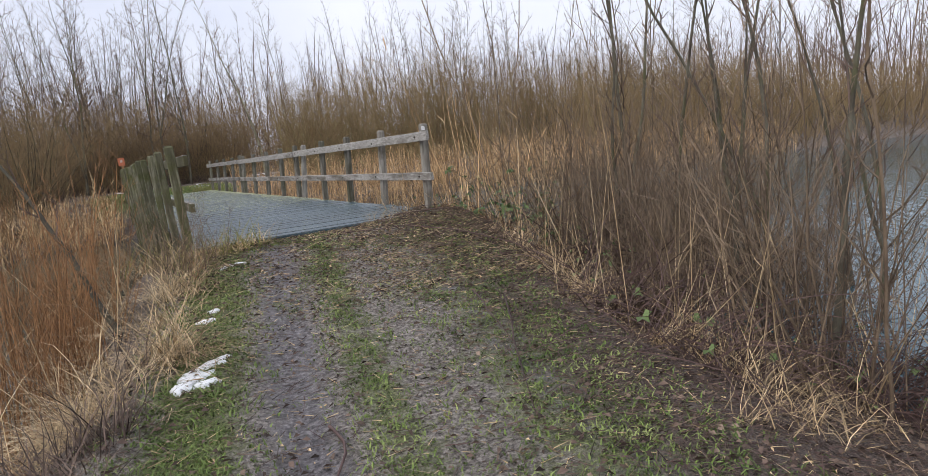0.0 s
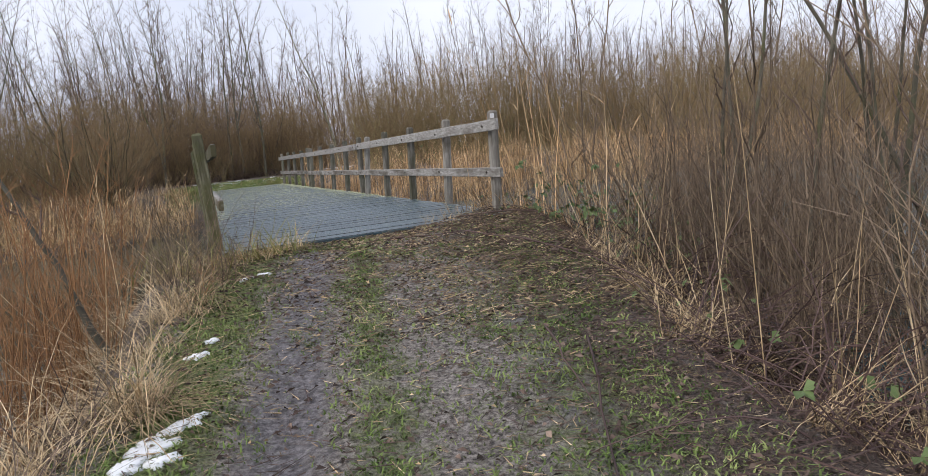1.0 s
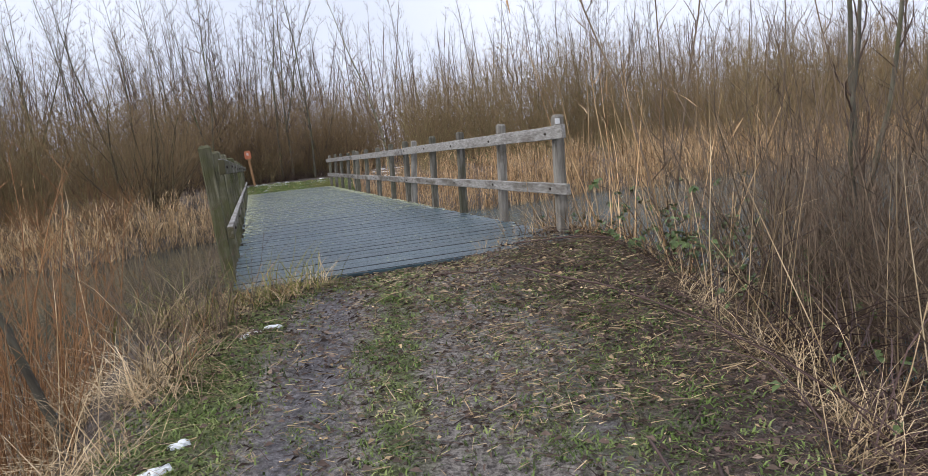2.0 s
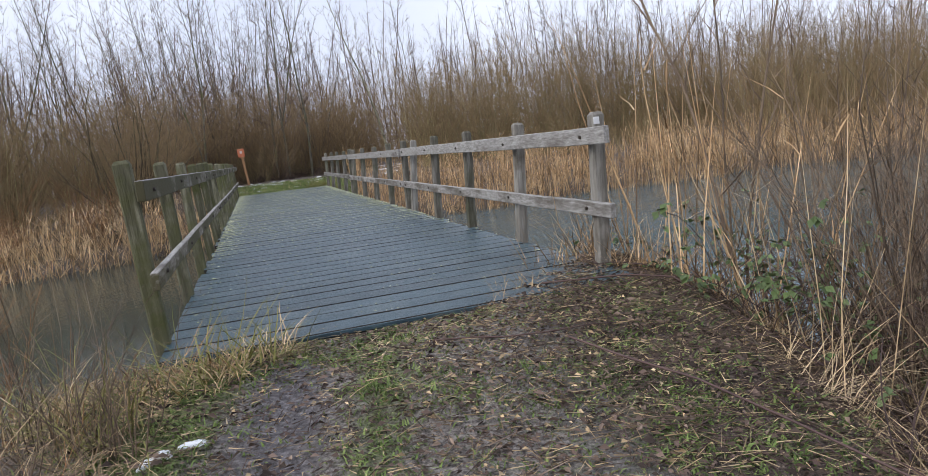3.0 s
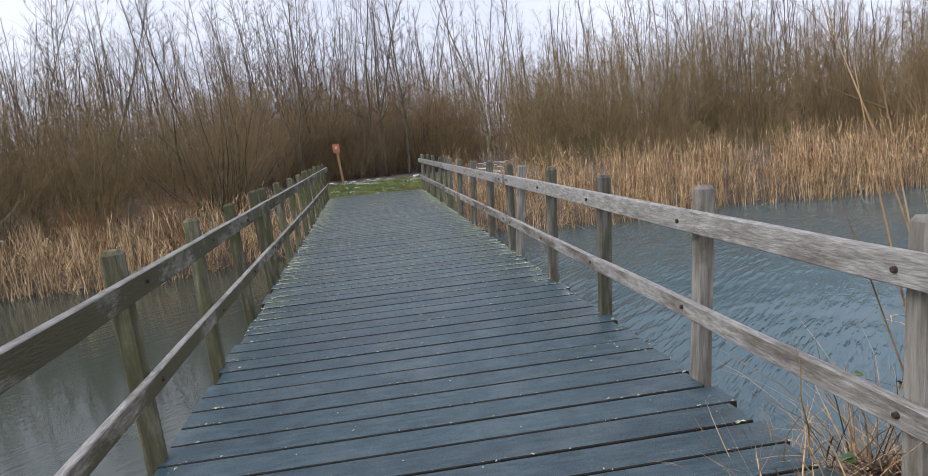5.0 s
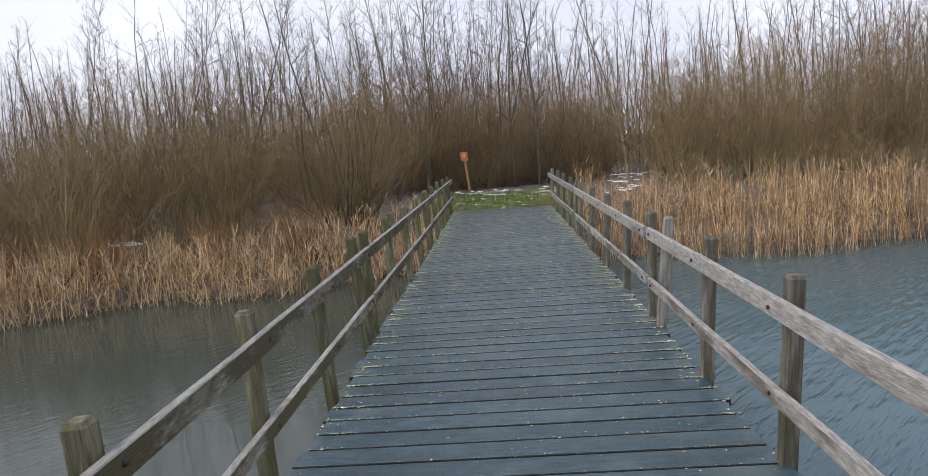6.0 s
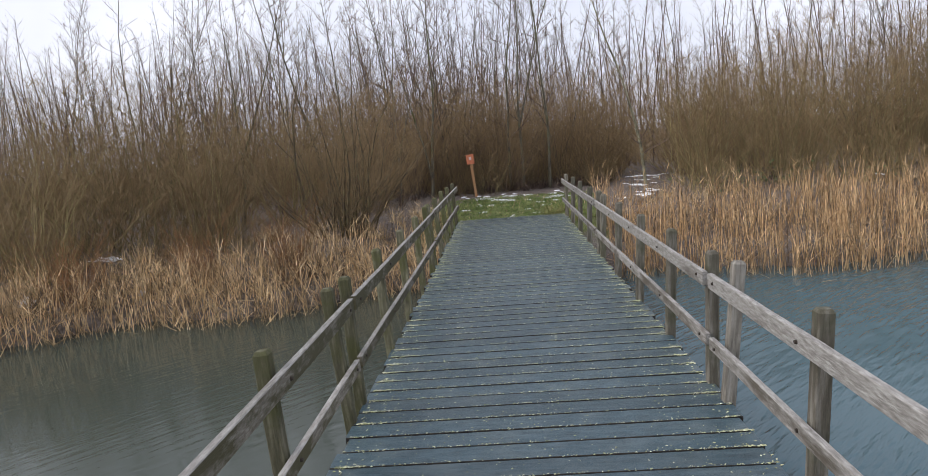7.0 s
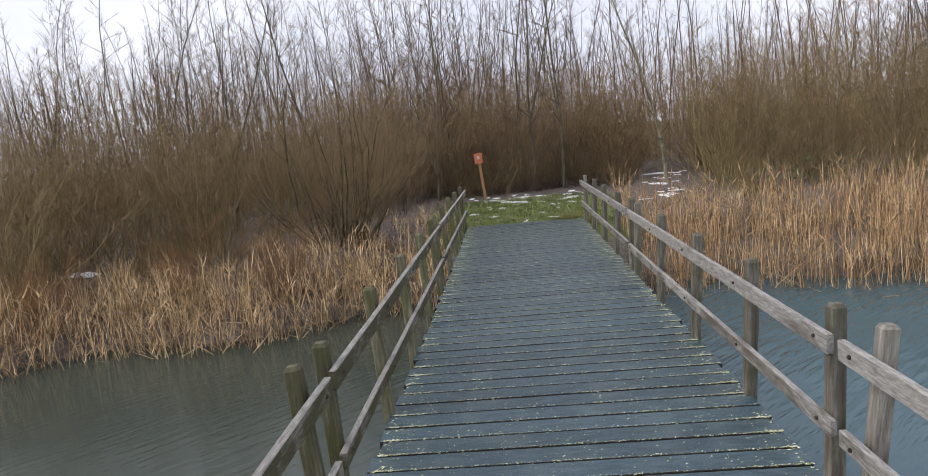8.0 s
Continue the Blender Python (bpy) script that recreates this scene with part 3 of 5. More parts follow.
def tree_meshes(seed, tall, limbs, trunk_r=0.05, fork=0, twig_count=6, lean=0.05, clean=0.2, reach=0.26, bend=0.05, fine_r=0.0036, rise=(0.35, 1.3)):
    """A slim bare tree: tapered trunk, limbs that curve upwards, side shoots on the limbs and fine twigs on those."""
    rnd = random.Random(seed)
    wood, fine = Soup(), Soup()
    a = rnd.uniform(0, 6.28)
    main = wander(rnd, Vector((0, 0, -0.2)), Vector((math.cos(a) * lean, math.sin(a) * lean, 1)), tall, 12, bend * 1.5, 0.05)
    trunks = [(main, tall, trunk_r)]
    for _ in range(fork):
        k, a = rnd.randint(1, 4), rnd.uniform(0, 6.28)
        ft = tall * rnd.uniform(0.6, 0.82)
        trunks.append((wander(rnd, main[k], Vector((math.cos(a) * 0.32, math.sin(a) * 0.32, 1)), ft, 10, bend * 1.2, 0.05), ft, trunk_r * 0.66))
    for pts, ln, r in trunks:
        n = len(pts) - 1
        wood.tube(pts, [lerp(r, 0.005, (k / n) ** 0.7) for k in range(n + 1)], 5)
        for j in range(limbs):
            u = clean + (0.97 - clean) * (j + rnd.random()) / limbs
            k = min(int(u * n), n - 1)
            p = pts[k].lerp(pts[k + 1], u * n - k)
            a = j * 2.4 + rnd.uniform(-0.6, 0.6)
            l = ln * lerp(reach, 0.06, u) * rnd.uniform(0.45, 1.15)
            limb = wander(rnd, p, Vector((math.cos(a), math.sin(a), rnd.uniform(*rise))), l, 4, 0.17, 0.04)
            rl = 0.005 + r * 0.26 * (1 - u)
            fine.spike(limb, rl)
            for _ in range(twig_count):
                t = rnd.uniform(0.15, 0.98) * 4
                i = min(int(t), 3)
                q = limb[i].lerp(limb[i + 1], t - i)
                d = (limb[i + 1] - limb[i]).normalized()
                b = rnd.uniform(0, 6.28)
                sl = l * rnd.uniform(0.18, 0.5)
                shoot = wander(rnd, q, d + Vector((math.cos(b), math.sin(b), 0.35)) * rnd.uniform(0.5, 1.0), sl, 2, 0.12, 0.1)
                fine.spike(shoot, fine_r)
                for _ in range(2):
                    q = shoot[0].lerp(shoot[2], rnd.uniform(0.2, 0.9))
                    b = rnd.uniform(0, 6.28)
                    w = (shoot[2] - shoot[0]).normalized() + Vector((math.cos(b), math.sin(b), 0.3)) * 0.8
                    fine.spike([q, q + w.normalized() * sl * rnd.uniform(0.3, 0.6)], fine_r * 0.72)
    return wood, fine


def plant(name, wood, fine, wood_mat, fine_mat, label, category, wood_name, fine_name, group, kind=""):
    root = thing(name, label, category, group=group)
    for piece in wood if isinstance(wood, list) else [wood]:
        mesh_part(wood_name, piece.mesh(wood_name, wood_mat, True), root, kind=kind)
    if fine.v:
        mesh_part(fine_name, fine.mesh(fine_name, fine_mat), root, "fine bare twigs", kind="stuff" if kind or isinstance(wood, list) else "")
    return root


def scatter(kinds, spots, seed, lo=0.8, hi=1.2, sink=0.0, local=None):
    """Puts copies of the kinds at the spots; each kind's first use is the original itself."""
    rnd, used = random.Random(seed), set()
    # the wood of the sheltered arm leans a little from the wind
    for k, (x, y) in enumerate(spots):
        i = rnd.randrange(len(kinds)) if k >= len(kinds) else k
        s = rnd.uniform(lo, hi) * (local(x, y) if local else 1)
        m = Matrix.Translation((x, y, height(x, y) - sink)) @ Matrix.Rotation(radians(3.5) * (1 - step(-14, -4, x)), 4, "Y") @ Matrix.Rotation(rnd.uniform(0, 6.28), 4, "Z") @ Matrix.Diagonal((s * rnd.uniform(0.9, 1.1), s * rnd.uniform(0.9, 1.1), s, 1))
        if i in used:
            c = copy_thing(kinds[i], Matrix.Identity(4))
            c.matrix_basis = m
        else:
            used.add(i)
            kinds[i].matrix_basis = m


def field(seed, count, x0, x1, y0, y1, keep=None):
    rnd, spots = random.Random(seed), []
    while len(spots) < count:
        x, y = rnd.uniform(x0, x1), rnd.uniform(y0, y1)
        if keep is None or keep(x, y):
            spots.append((x, y))
    return spots


# ---- woods and thickets of the far bank ----
def side_path(y):
    """Middle of the footpath that turns off beyond the bridge."""
    return 2.1 + 0.27 * (y - 22)


def off_path(x, y):
    """Clear of the bridge's far landing and of the footpath."""
    if abs(x + 1.6) < 3.2 and y < 26.8:
        return False
    if math.hypot(x + 6.1, y - 20.2) < 2.3:
        return False
    if y < 25.0 and -4 < x < 4.3:
        return False
    return y > 37 or abs(x - side_path(y)) > 1.15


def shrub_kind(seed, stems, tall, spread, twig_count, label="dense bare olive-brown willow shrub on the bank", fine_mat=M_TWIG, wood_mat=M_STEM, **more):
    return plant("willow_shrub", *shrub_meshes(seed, stems, tall, spread, twig_count, **more), wood_mat, fine_mat, label, "shrub", "framework", "crown", "bank shrubs", kind="stuff")


FRONT = [shrub_kind(100 + k, 40, 5.7, 0.44, 15, low=0.35, fine_length=0.14, stem_r=0.014, bend=0.19, spray=1.2, twig_r=0.006) for k in range(4)]
DENSE = [shrub_kind(110 + k, 48, 6.0, 0.44, 21, low=0.68, fine_length=0.1, stem_r=0.01, twig_r=0.0062, bend=0.15) for k in range(4)]
BEHIND = [shrub_kind(120 + k, 34, 5.6, 0.46, 17, "bare dark brown brushwood inside the wood", M_TWIG, M_CROWN, sub=2, twig_r=0.0062, low=0.5, stem_r=0.009, fine_length=0.15, bend=0.17, spray=1.25) for k in range(3)]
LOW = [shrub_kind(140 + k, 40, 2.0, 0.5, 8, "low tangle of bare brown brushwood", stem_r=0.008, sub=1, base=0.8, twig_r=0.005) for k in range(3)]
TREES = [plant("bare_tree", *tree_meshes(200 + k, 10.5, 28 if k % 2 else 17, 0.042, 0 if k % 2 else 1, 6, reach=0.3, fine_r=0.0042), M_BARK, M_CROWN, "slim leafless tree with steeply rising branches", "tree", "trunk", "crown", "bare trees") for k in range(6)]


def rows(seed, x0, x1, dx, depth, keep, jitter=0.6):
    """Spots in loose rows at the given depths behind the shore."""
    rnd, spots = random.Random(seed), []
    for d in depth:
        x = x0 + rnd.uniform(0, dx)
        while x < x1:
            p = (x + rnd.uniform(-jitter, jitter), shore(x) + d + rnd.uniform(-jitter, jitter))
            if keep(*p):
                spots.append(p)
            x += dx
    return spots


def lower_west(x, y):
    """The scrub thins out and drops towards the open end of the pond."""
    return lerp(0.75, 1.0, step(-20, -12, x))


scatter(DENSE, rows(5, 3.4, 30, 2.0, (6.2, 8.4), off_path) + rows(7, 17, 46, 2.8, (3.2,), off_path), 4, 0.84, 1.06, 0.0, lambda x, y: lerp(1.0, 0.62, step(22, 32, x)))
scatter(FRONT, rows(6, -26, -3.8, 1.7, (3.5, 5.0, 6.8), off_path), 8, 0.8, 1.1, 0.0, lower_west)
scatter(BEHIND, rows(15, -24, 34, 3.3, (10.5, 13.5), off_path) + rows(16, -24, -4, 2.4, (8.6,), off_path) + rows(17, -10, 8, 2.5, (11.8, 16, 19), off_path) + [(-5.2, 26.6), (-3.6, 28.0), (-2.2, 28.6), (-0.8, 28.3), (0.6, 28.8), (1.7, 30.2), (-4.6, 29.6)], 18, 0.8, 1.1, 0.0, lower_west)
scatter(LOW, rows(25, 3.4, 22, 1.7, (4.9,), off_path) + rows(26, -24, -3.6, 1.4, (2.6, 4.4), off_path) + rows(27, -9, 10, 1.5, (9.6, 11.5), off_path), 28, 0.7, 1.2)
scatter(TREES, field(9, 50, -40, -14, 24, 44, off_path) + field(11, 52, -15, -3, 24, 38, off_path) + field(10, 28, 3, 24, 27.5, 44, off_path) + field(14, 10, 13, 34, 28, 44, off_path) + field(15, 12, 22, 46, 18, 32, off_path) + field(12, 34, -9, 5, 28.5, 42, off_path), 13, 0.68, 1.08)

birch = plant("bare_tree", *tree_meshes(230, 9.6, 30, 0.075, 0, 6, 0.03, 0.12, 0.2, 0.035), M_BIRCH, M_CROWN, "pale-barked leafless tree beside the side path", "tree", "trunk", "crown", "bare trees")
birch.matrix_basis = Matrix.Translation((3.45, 26.1, height(3.45, 26.1)))
for k, (x, y, tall, tip) in enumerate([(-1.35, 27.4, 9.4, 10), (-0.85, 27.9, 10.5, 1), (0.15, 27.6, 10.8, 2), (-4.3, 27.0, 9.8, 3), (-7.6, 24.6, 9.6, -3), (-10.2, 23.4, 9.0, 4)]):
    mossy = plant("bare_tree", *tree_meshes(240 + k, tall, 20, 0.07, k % 2, 6, 0.02, 0.22, 0.22, 0.04), M_BARK, M_CROWN, "slim greenish-barked leafless tree at the wood's edge", "tree", "trunk", "crown", "bare trees")
    mossy.matrix_basis = Matrix.Translation((x, y, height(x, y))) @ pose(0, 0, 0, 0, -tip, k * 50)

big = plant("willow_bush", *shrub_meshes(160, 42, 6.4, 0.44, 40, stem_r=0.043, base=0.8, sub=3, low=0.4, fine_length=0.11, bend=0.19), M_WILLOW, M_TWIG, "large many-stemmed willow bush fanning out over the bank", "shrub", "framework", "crown", "bank shrubs")
big.matrix_basis = Matrix.Translation((-6.1, 20.2, height(-6.1, 20.2)))


def back_thicket():
    """The closed brushwood behind the first shrubs, too dense to count."""
    rnd, soup = random.Random(78), Soup()
    made = 0
    while made < 10500:
        x, y = rnd.uniform(-24, 42), rnd.uniform(29, 46)
        if made % 5 == 0:
            x, y = rnd.uniform(-8, 9), rnd.uniform(28.5, 36)
        if abs(x - side_path(y)) < 1.2 and y < 37 or y < shore(x) + 9:
            continue
        made += 1
        p = Vector((x, y, height(x, y) - 0.1))
        tall = rnd.uniform(1.5, 5.4)
        pts = wander(rnd, p, Vector((rnd.gauss(0, 0.3), rnd.gauss(0, 0.3), 1)), tall, 2, 0.15, 0.02)
        soup.spike(pts, rnd.uniform(0.007, 0.015))
        for _ in range(4):
            q = p.lerp(pts[1], rnd.uniform(0.3, 1)) if rnd.random() < 0.5 else pts[1].lerp(pts[2], rnd.random())
            a = rnd.uniform(0, 6.28)
            soup.spike([q, q + Vector((math.cos(a), math.sin(a), rnd.uniform(0.2, 1.4))) * rnd.uniform(0.3, 0.7)], 0.0095)
    tagged(new("thicket", soup.mesh("thicket", M_TWIG)), "closed olive-brown brushwood behind the bank shrubs", "thicket", kind="stuff")


back_thicket()


def shore_scrub():
    """Uncountable scrub along the far shore of the open water."""
    rnd, soup = random.Random(76), Soup()
    for _ in range(3600):
        x = rnd.uniform(17, 62)
        y = shore(x) + rnd.uniform(0.6, 8)
        p = Vector((x, y, height(x, y) - 0.1))
        pts = wander(rnd, p, Vector((rnd.gauss(0, 0.3), rnd.gauss(0, 0.3), 1)), rnd.uniform(1.0, 4.4) * (1.4 if rnd.random() < 0.08 else 1.0), 2, 0.15, 0.02)
        soup.spike(pts, rnd.uniform(0.01, 0.02))
        for _ in range(5):
            q = p.lerp(pts[1], rnd.uniform(0.2, 1)) if rnd.random() < 0.5 else pts[1].lerp(pts[2], rnd.random())
            a = rnd.uniform(0, 6.28)
            soup.spike([q, q + Vector((math.cos(a), math.sin(a), rnd.uniform(0.2, 1.4))) * rnd.uniform(0.25, 0.6)], 0.01)
    tagged(new("thicket", soup.mesh("thicket", M_TWIG)), "brown scrub along the far shore of the pond", "thicket", kind="stuff")


shore_scrub()


def far_woods():
    """Uncountable distant wood and scrub round the pond."""
    rnd, soup = random.Random(77), Soup()
    for k in range(3800):
        tree = k % 4 == 0
        near_side = k % 3 == 0
        a = rnd.uniform(0, 2 * math.pi)
        r = rnd.uniform(52, 95) if tree else rnd.uniform(46, 64)
        x, y = math.cos(a) * r, 8 + math.sin(a) * r
        if near_side:
            x, y = rnd.uniform(45, 66), rnd.uniform(-40, 60)
        if math.hypot(x, y) < 30:
            continue
        z = max(height(x, y), -0.2)
        tall = rnd.uniform(6, 11.5) if tree else rnd.uniform(2.5, 6.5)
        pts = wander(rnd, Vector((x, y, z - 0.3)), Vector((rnd.gauss(0, 0.1), rnd.gauss(0, 0.1), 1)), tall, 3, 0.07)
        soup.spike(pts, rnd.uniform(0.04, 0.065) if tree else 0.03)
        for _ in range(10 if tree else 5):
            p = pts[1].lerp(pts[3], rnd.random() * 0.9) if tree else pts[0].lerp(pts[3], rnd.uniform(0.15, 0.9))
            b = rnd.uniform(0, 6.28)
            l = tall * rnd.uniform(0.1, 0.25)
            soup.spike([p, p + Vector((math.cos(b) * 0.6, math.sin(b) * 0.6, 1)) * l], 0.018)
    tagged(new("distant_wood", soup.mesh("distant_wood", M_CROWN)), "hazy purple-brown leafless wood beyond the pond", "woodland", kind="stuff")


far_woods()


def hazy_crowns():
    """Countless thin crowns behind the first trees, where single twigs are lost."""
    rnd, soup = random.Random(79), Soup()
    for k in range(620):
        x, y = rnd.uniform(-48, 46), rnd.uniform(38, 56)
        tall = rnd.uniform(7, 11.5)
        pts = wander(rnd, Vector((x, y, height(x, y) - 0.3)), Vector((rnd.gauss(0, 0.06), rnd.gauss(0, 0.06), 1)), tall, 6, 0.05)
        soup.spike(pts, rnd.uniform(0.03, 0.05))
        for _ in range(46):
            t = rnd.uniform(1.4, 5.9)
            i = int(t)
            p = pts[i].lerp(pts[i + 1], t - i)
            b = rnd.uniform(0, 6.28)
            l = tall * rnd.uniform(0.05, 0.15) * (1.25 - t / 7)
            soup.spike([p, p + Vector((math.cos(b) * 0.7, math.sin(b) * 0.7, rnd.uniform(0.5, 1.3))) * l], 0.009)
    tagged(new("distant_wood", soup.mesh("distant_wood", M_CROWN)), "thin grey-brown crowns of the wood behind", "woodland", kind="stuff")


hazy_crowns()


# ---- reeds ----
def reed_bed(name, seed, spots, tall, label, lean=0.12, leaves=2, mat=None, plumes=0.1, leaf=0.014, stem=0.006):
    rnd, soup = random.Random(seed), Soup()
    for x, y in spots:
        z = max(height(x, y), WATER_Z - 0.25)
        h = tall * rnd.uniform(0.55, 1.15)
        d = Vector((rnd.gauss(0, lean), rnd.gauss(0, lean), 1))
        if rnd.random() < 0.12:
            d = Vector((rnd.gauss(0, 0.9), rnd.gauss(0, 0.9), 0.7))
        pts = wander(rnd, Vector((x, y, z)), d, h, 3, 0.05)
        soup.spike(pts, stem)
        for _ in range(leaves):
            p = pts[1].lerp(pts[3], rnd.random() * 0.8)
            a = rnd.uniform(0, 6.28)
            side = Vector((math.cos(a), math.sin(a), 0))
            way = Vector((-side.y, side.x, rnd.uniform(0.3, 1.6)))
            lp = wander(rnd, p, way, rnd.uniform(0.25, 0.6), 3, 0.15, -0.12)
            soup.blade(lp, leaf * rnd.uniform(0.7, 1.4), side)
        if rnd.random() < plumes:
            top = wander(rnd, pts[-1], d + Vector((0.3, 0.1, 0)), 0.2, 2, 0.1, -0.05)
            soup.tube(top, [0.004, 0.009, 0.003], 4)
    return tagged(new(name, soup.mesh(name, mat or M_REED)), label, "reeds", kind="stuff")


def clumped(x, y, s=1.0):
    return noise.noise(Vector((x * s, y * s, 9.0))) > -0.12


reed_bed("reed_bed", 21, [(x, y) for x, y in field(22, 14500, 0.9, 24, 11.6, 22) if shore(x) - 1.1 < y < shore(x) + 3.2 and (clumped(x, y) or y < shore(x) + 0.5)], 1.55, "pale straw-coloured dead reeds along the water's edge", 0.1, 2, None, 0.06, 0.014, 0.0085)
reed_bed("reed_bed", 23, [(x, y) for x, y in field(24, 9500, -24, -3.3, 10, 20) if shore(x) - 0.75 < y < shore(x) + 2.2 and (clumped(x, y) or y < shore(x) + 0.2)], 1.3, "broken straw-coloured dead reeds below the shrubs", 0.17, 2, M_SEDGE, 0.03, 0.015, 0.009)
reed_bed("reed_bed", 31, [(x, y) for x, y in field(32, 4200, -24, -3.3, 10, 20) if shore(x) - 0.8 < y < shore(x) + 1.6], 0.95, "bleached broken reed stalks bent over the water", 0.55, 2, M_SEDGE, 0.0, 0.016, 0.009)
reed_bed("reed_bed", 29, [(x, y) for x, y in field(30, 3000, -24, -3.3, 10, 20) if shore(x) - 0.6 < y < shore(x) + 2.6], 1.1, "dark broken stalks among the reeds", 0.4, 1, M_SHOOT, 0.0, 0.012, 0.007)


# ---- near bank: saplings, shoots and brambles beside the path ----
SAPLINGS = [(0.45, -5.26), (1.63, -3.47), (1.53, -2.82), (2.28, -3.47), (1.98, -1.63), (2.28, -4.45), (2.9, -2.4), (3.1, -5.2), (3.3, -3.6), (2.7, -0.9)]
KINDS = [plant("sapling", *tree_meshes(300 + k, 6.3, 13, 0.042, 1 if k % 2 else 0, 5, 0.12, 0.25, 0.15, 0.04, 0.003, (1.3, 2.6)), M_BARK, M_CROWN, "slim grey-green bare sapling at the water's edge", "sapling", "trunk", "crown", "saplings by the path") for k in range(5)]
scatter(KINDS, SAPLINGS, 31, 0.8, 1.2)
THIN = [plant("sapling", *tree_meshes(310 + k, 4.6, 13, 0.013, 0, 4, 0.22, 0.15, 0.16, 0.05, 0.0026, (0.9, 2.2)), M_SHOOT, M_SHOOT, "whip-thin brown sapling with fine side twigs", "sapling", "trunk", "crown", "saplings by the path") for k in range(4)]
scatter(THIN, field(32, 20, -0.2, 3.6, -7.6, 0.4, lambda x, y: 2.3 < x - path_mid(y) < 5.0 and not (y > -1.3 and x < 0.9)), 37, 0.65, 1.15)

SHOOTS = [plant("shoot_clump", *stems_apart(320 + k, 24, 3.3, 0.26, 8, stem_r=0.0095, base=0.5, sub=2, twig_r=0.0028, low=0.3, bend=0.1, spray=0.9), M_SHOOT, M_SHOOT, "clump of thin brown willow shoots", "shrub", "stem", "crown", "shoots on the near bank") for k in range(4)]


def right_bank(x, y):
    d = x - path_mid(y)
    return 2.35 + 0.25 * math.sin(3 * y) < d < 6.4 and y < 0.2 + 0.3 * x and not (y > -1.9 and d < 3.9) and y > -8.2 + 0.68 * (x + 3.7)


scatter(SHOOTS, field(33, 42, 0, 5.2, -8.2, 0.6, right_bank) + [(1.15, -1.2), (1.6, -0.9), (1.3, -1.75), (1.75, -1.45), (2.0, -1.9), (2.2, -1.2)], 34, 0.6, 1.1, 0.05)
RED = [plant("shoot_clump", *stems_apart(340 + k, 34, 2.4, 0.2, 5, stem_r=0.0085, base=0.42, sub=2, twig_r=0.003, low=0.4, bend=0.09, spray=0.7), M_RED, M_RED, "clump of thin red-brown shoots in the wet margin", "shrub", "stem", "crown", "shoots on the near bank") for k in range(3)]
scatter(RED, [(-4.05, -0.4), (-4.05, 0.3), (-4.3, 0.1), (-4.65, 0.7), (-4.15, -1.3), (-4.05, -2.0), (-4.5, -0.5), (-4.35, -2.0), (-4.9, 0.1), (-4.75, -1.2), (-4.6, -2.7)], 35, 0.7, 1.0, 0.0)
scatter_low = [(-3.0, -1.5), (-3.3, -1.9), (-3.3, -1.3)]
for k, (x, y) in enumerate(scatter_low):
    low_clump = copy_thing(SHOOTS[k % 3], Matrix.Identity(4))
    low_clump.matrix_basis = Matrix.Translation((x, y, height(x, y))) @ Matrix.Rotation(k * 1.9, 4, "Z") @ Matrix.Diagonal((0.4, 0.4, 0.28, 1))
RUSTY = [plant("shoot_clump", *shrub_meshes(345 + k, 34, 2.7, 0.24, 9, stem_r=0.007, base=0.5, sub=2, twig_r=0.0035, low=0.5), M_RED, M_RED, "rusty thicket of thin shoots behind the reeds", "shrub", "framework", "crown", "shoots on the far bank", kind="stuff") for k in range(3)]
scatter(RUSTY, rows(35, -15, -3.3, 2.3, (1.2, 2.4), off_path, 0.4), 35, 0.65, 0.95, 0.0)

leaner = plant("sapling", *tree_meshes(360, 2.8, 8, 0.034, 0, 4, 0.05, 0.4), M_BARK, M_CROWN, "dark leaning sapling in the wet margin", "sapling", "trunk", "crown", "saplings by the path")
leaner.matrix_basis = Matrix.Translation((-3.75, -2.0, height(-3.75, -2.0))) @ pose(0, 0, 0, 0, -26, 0)


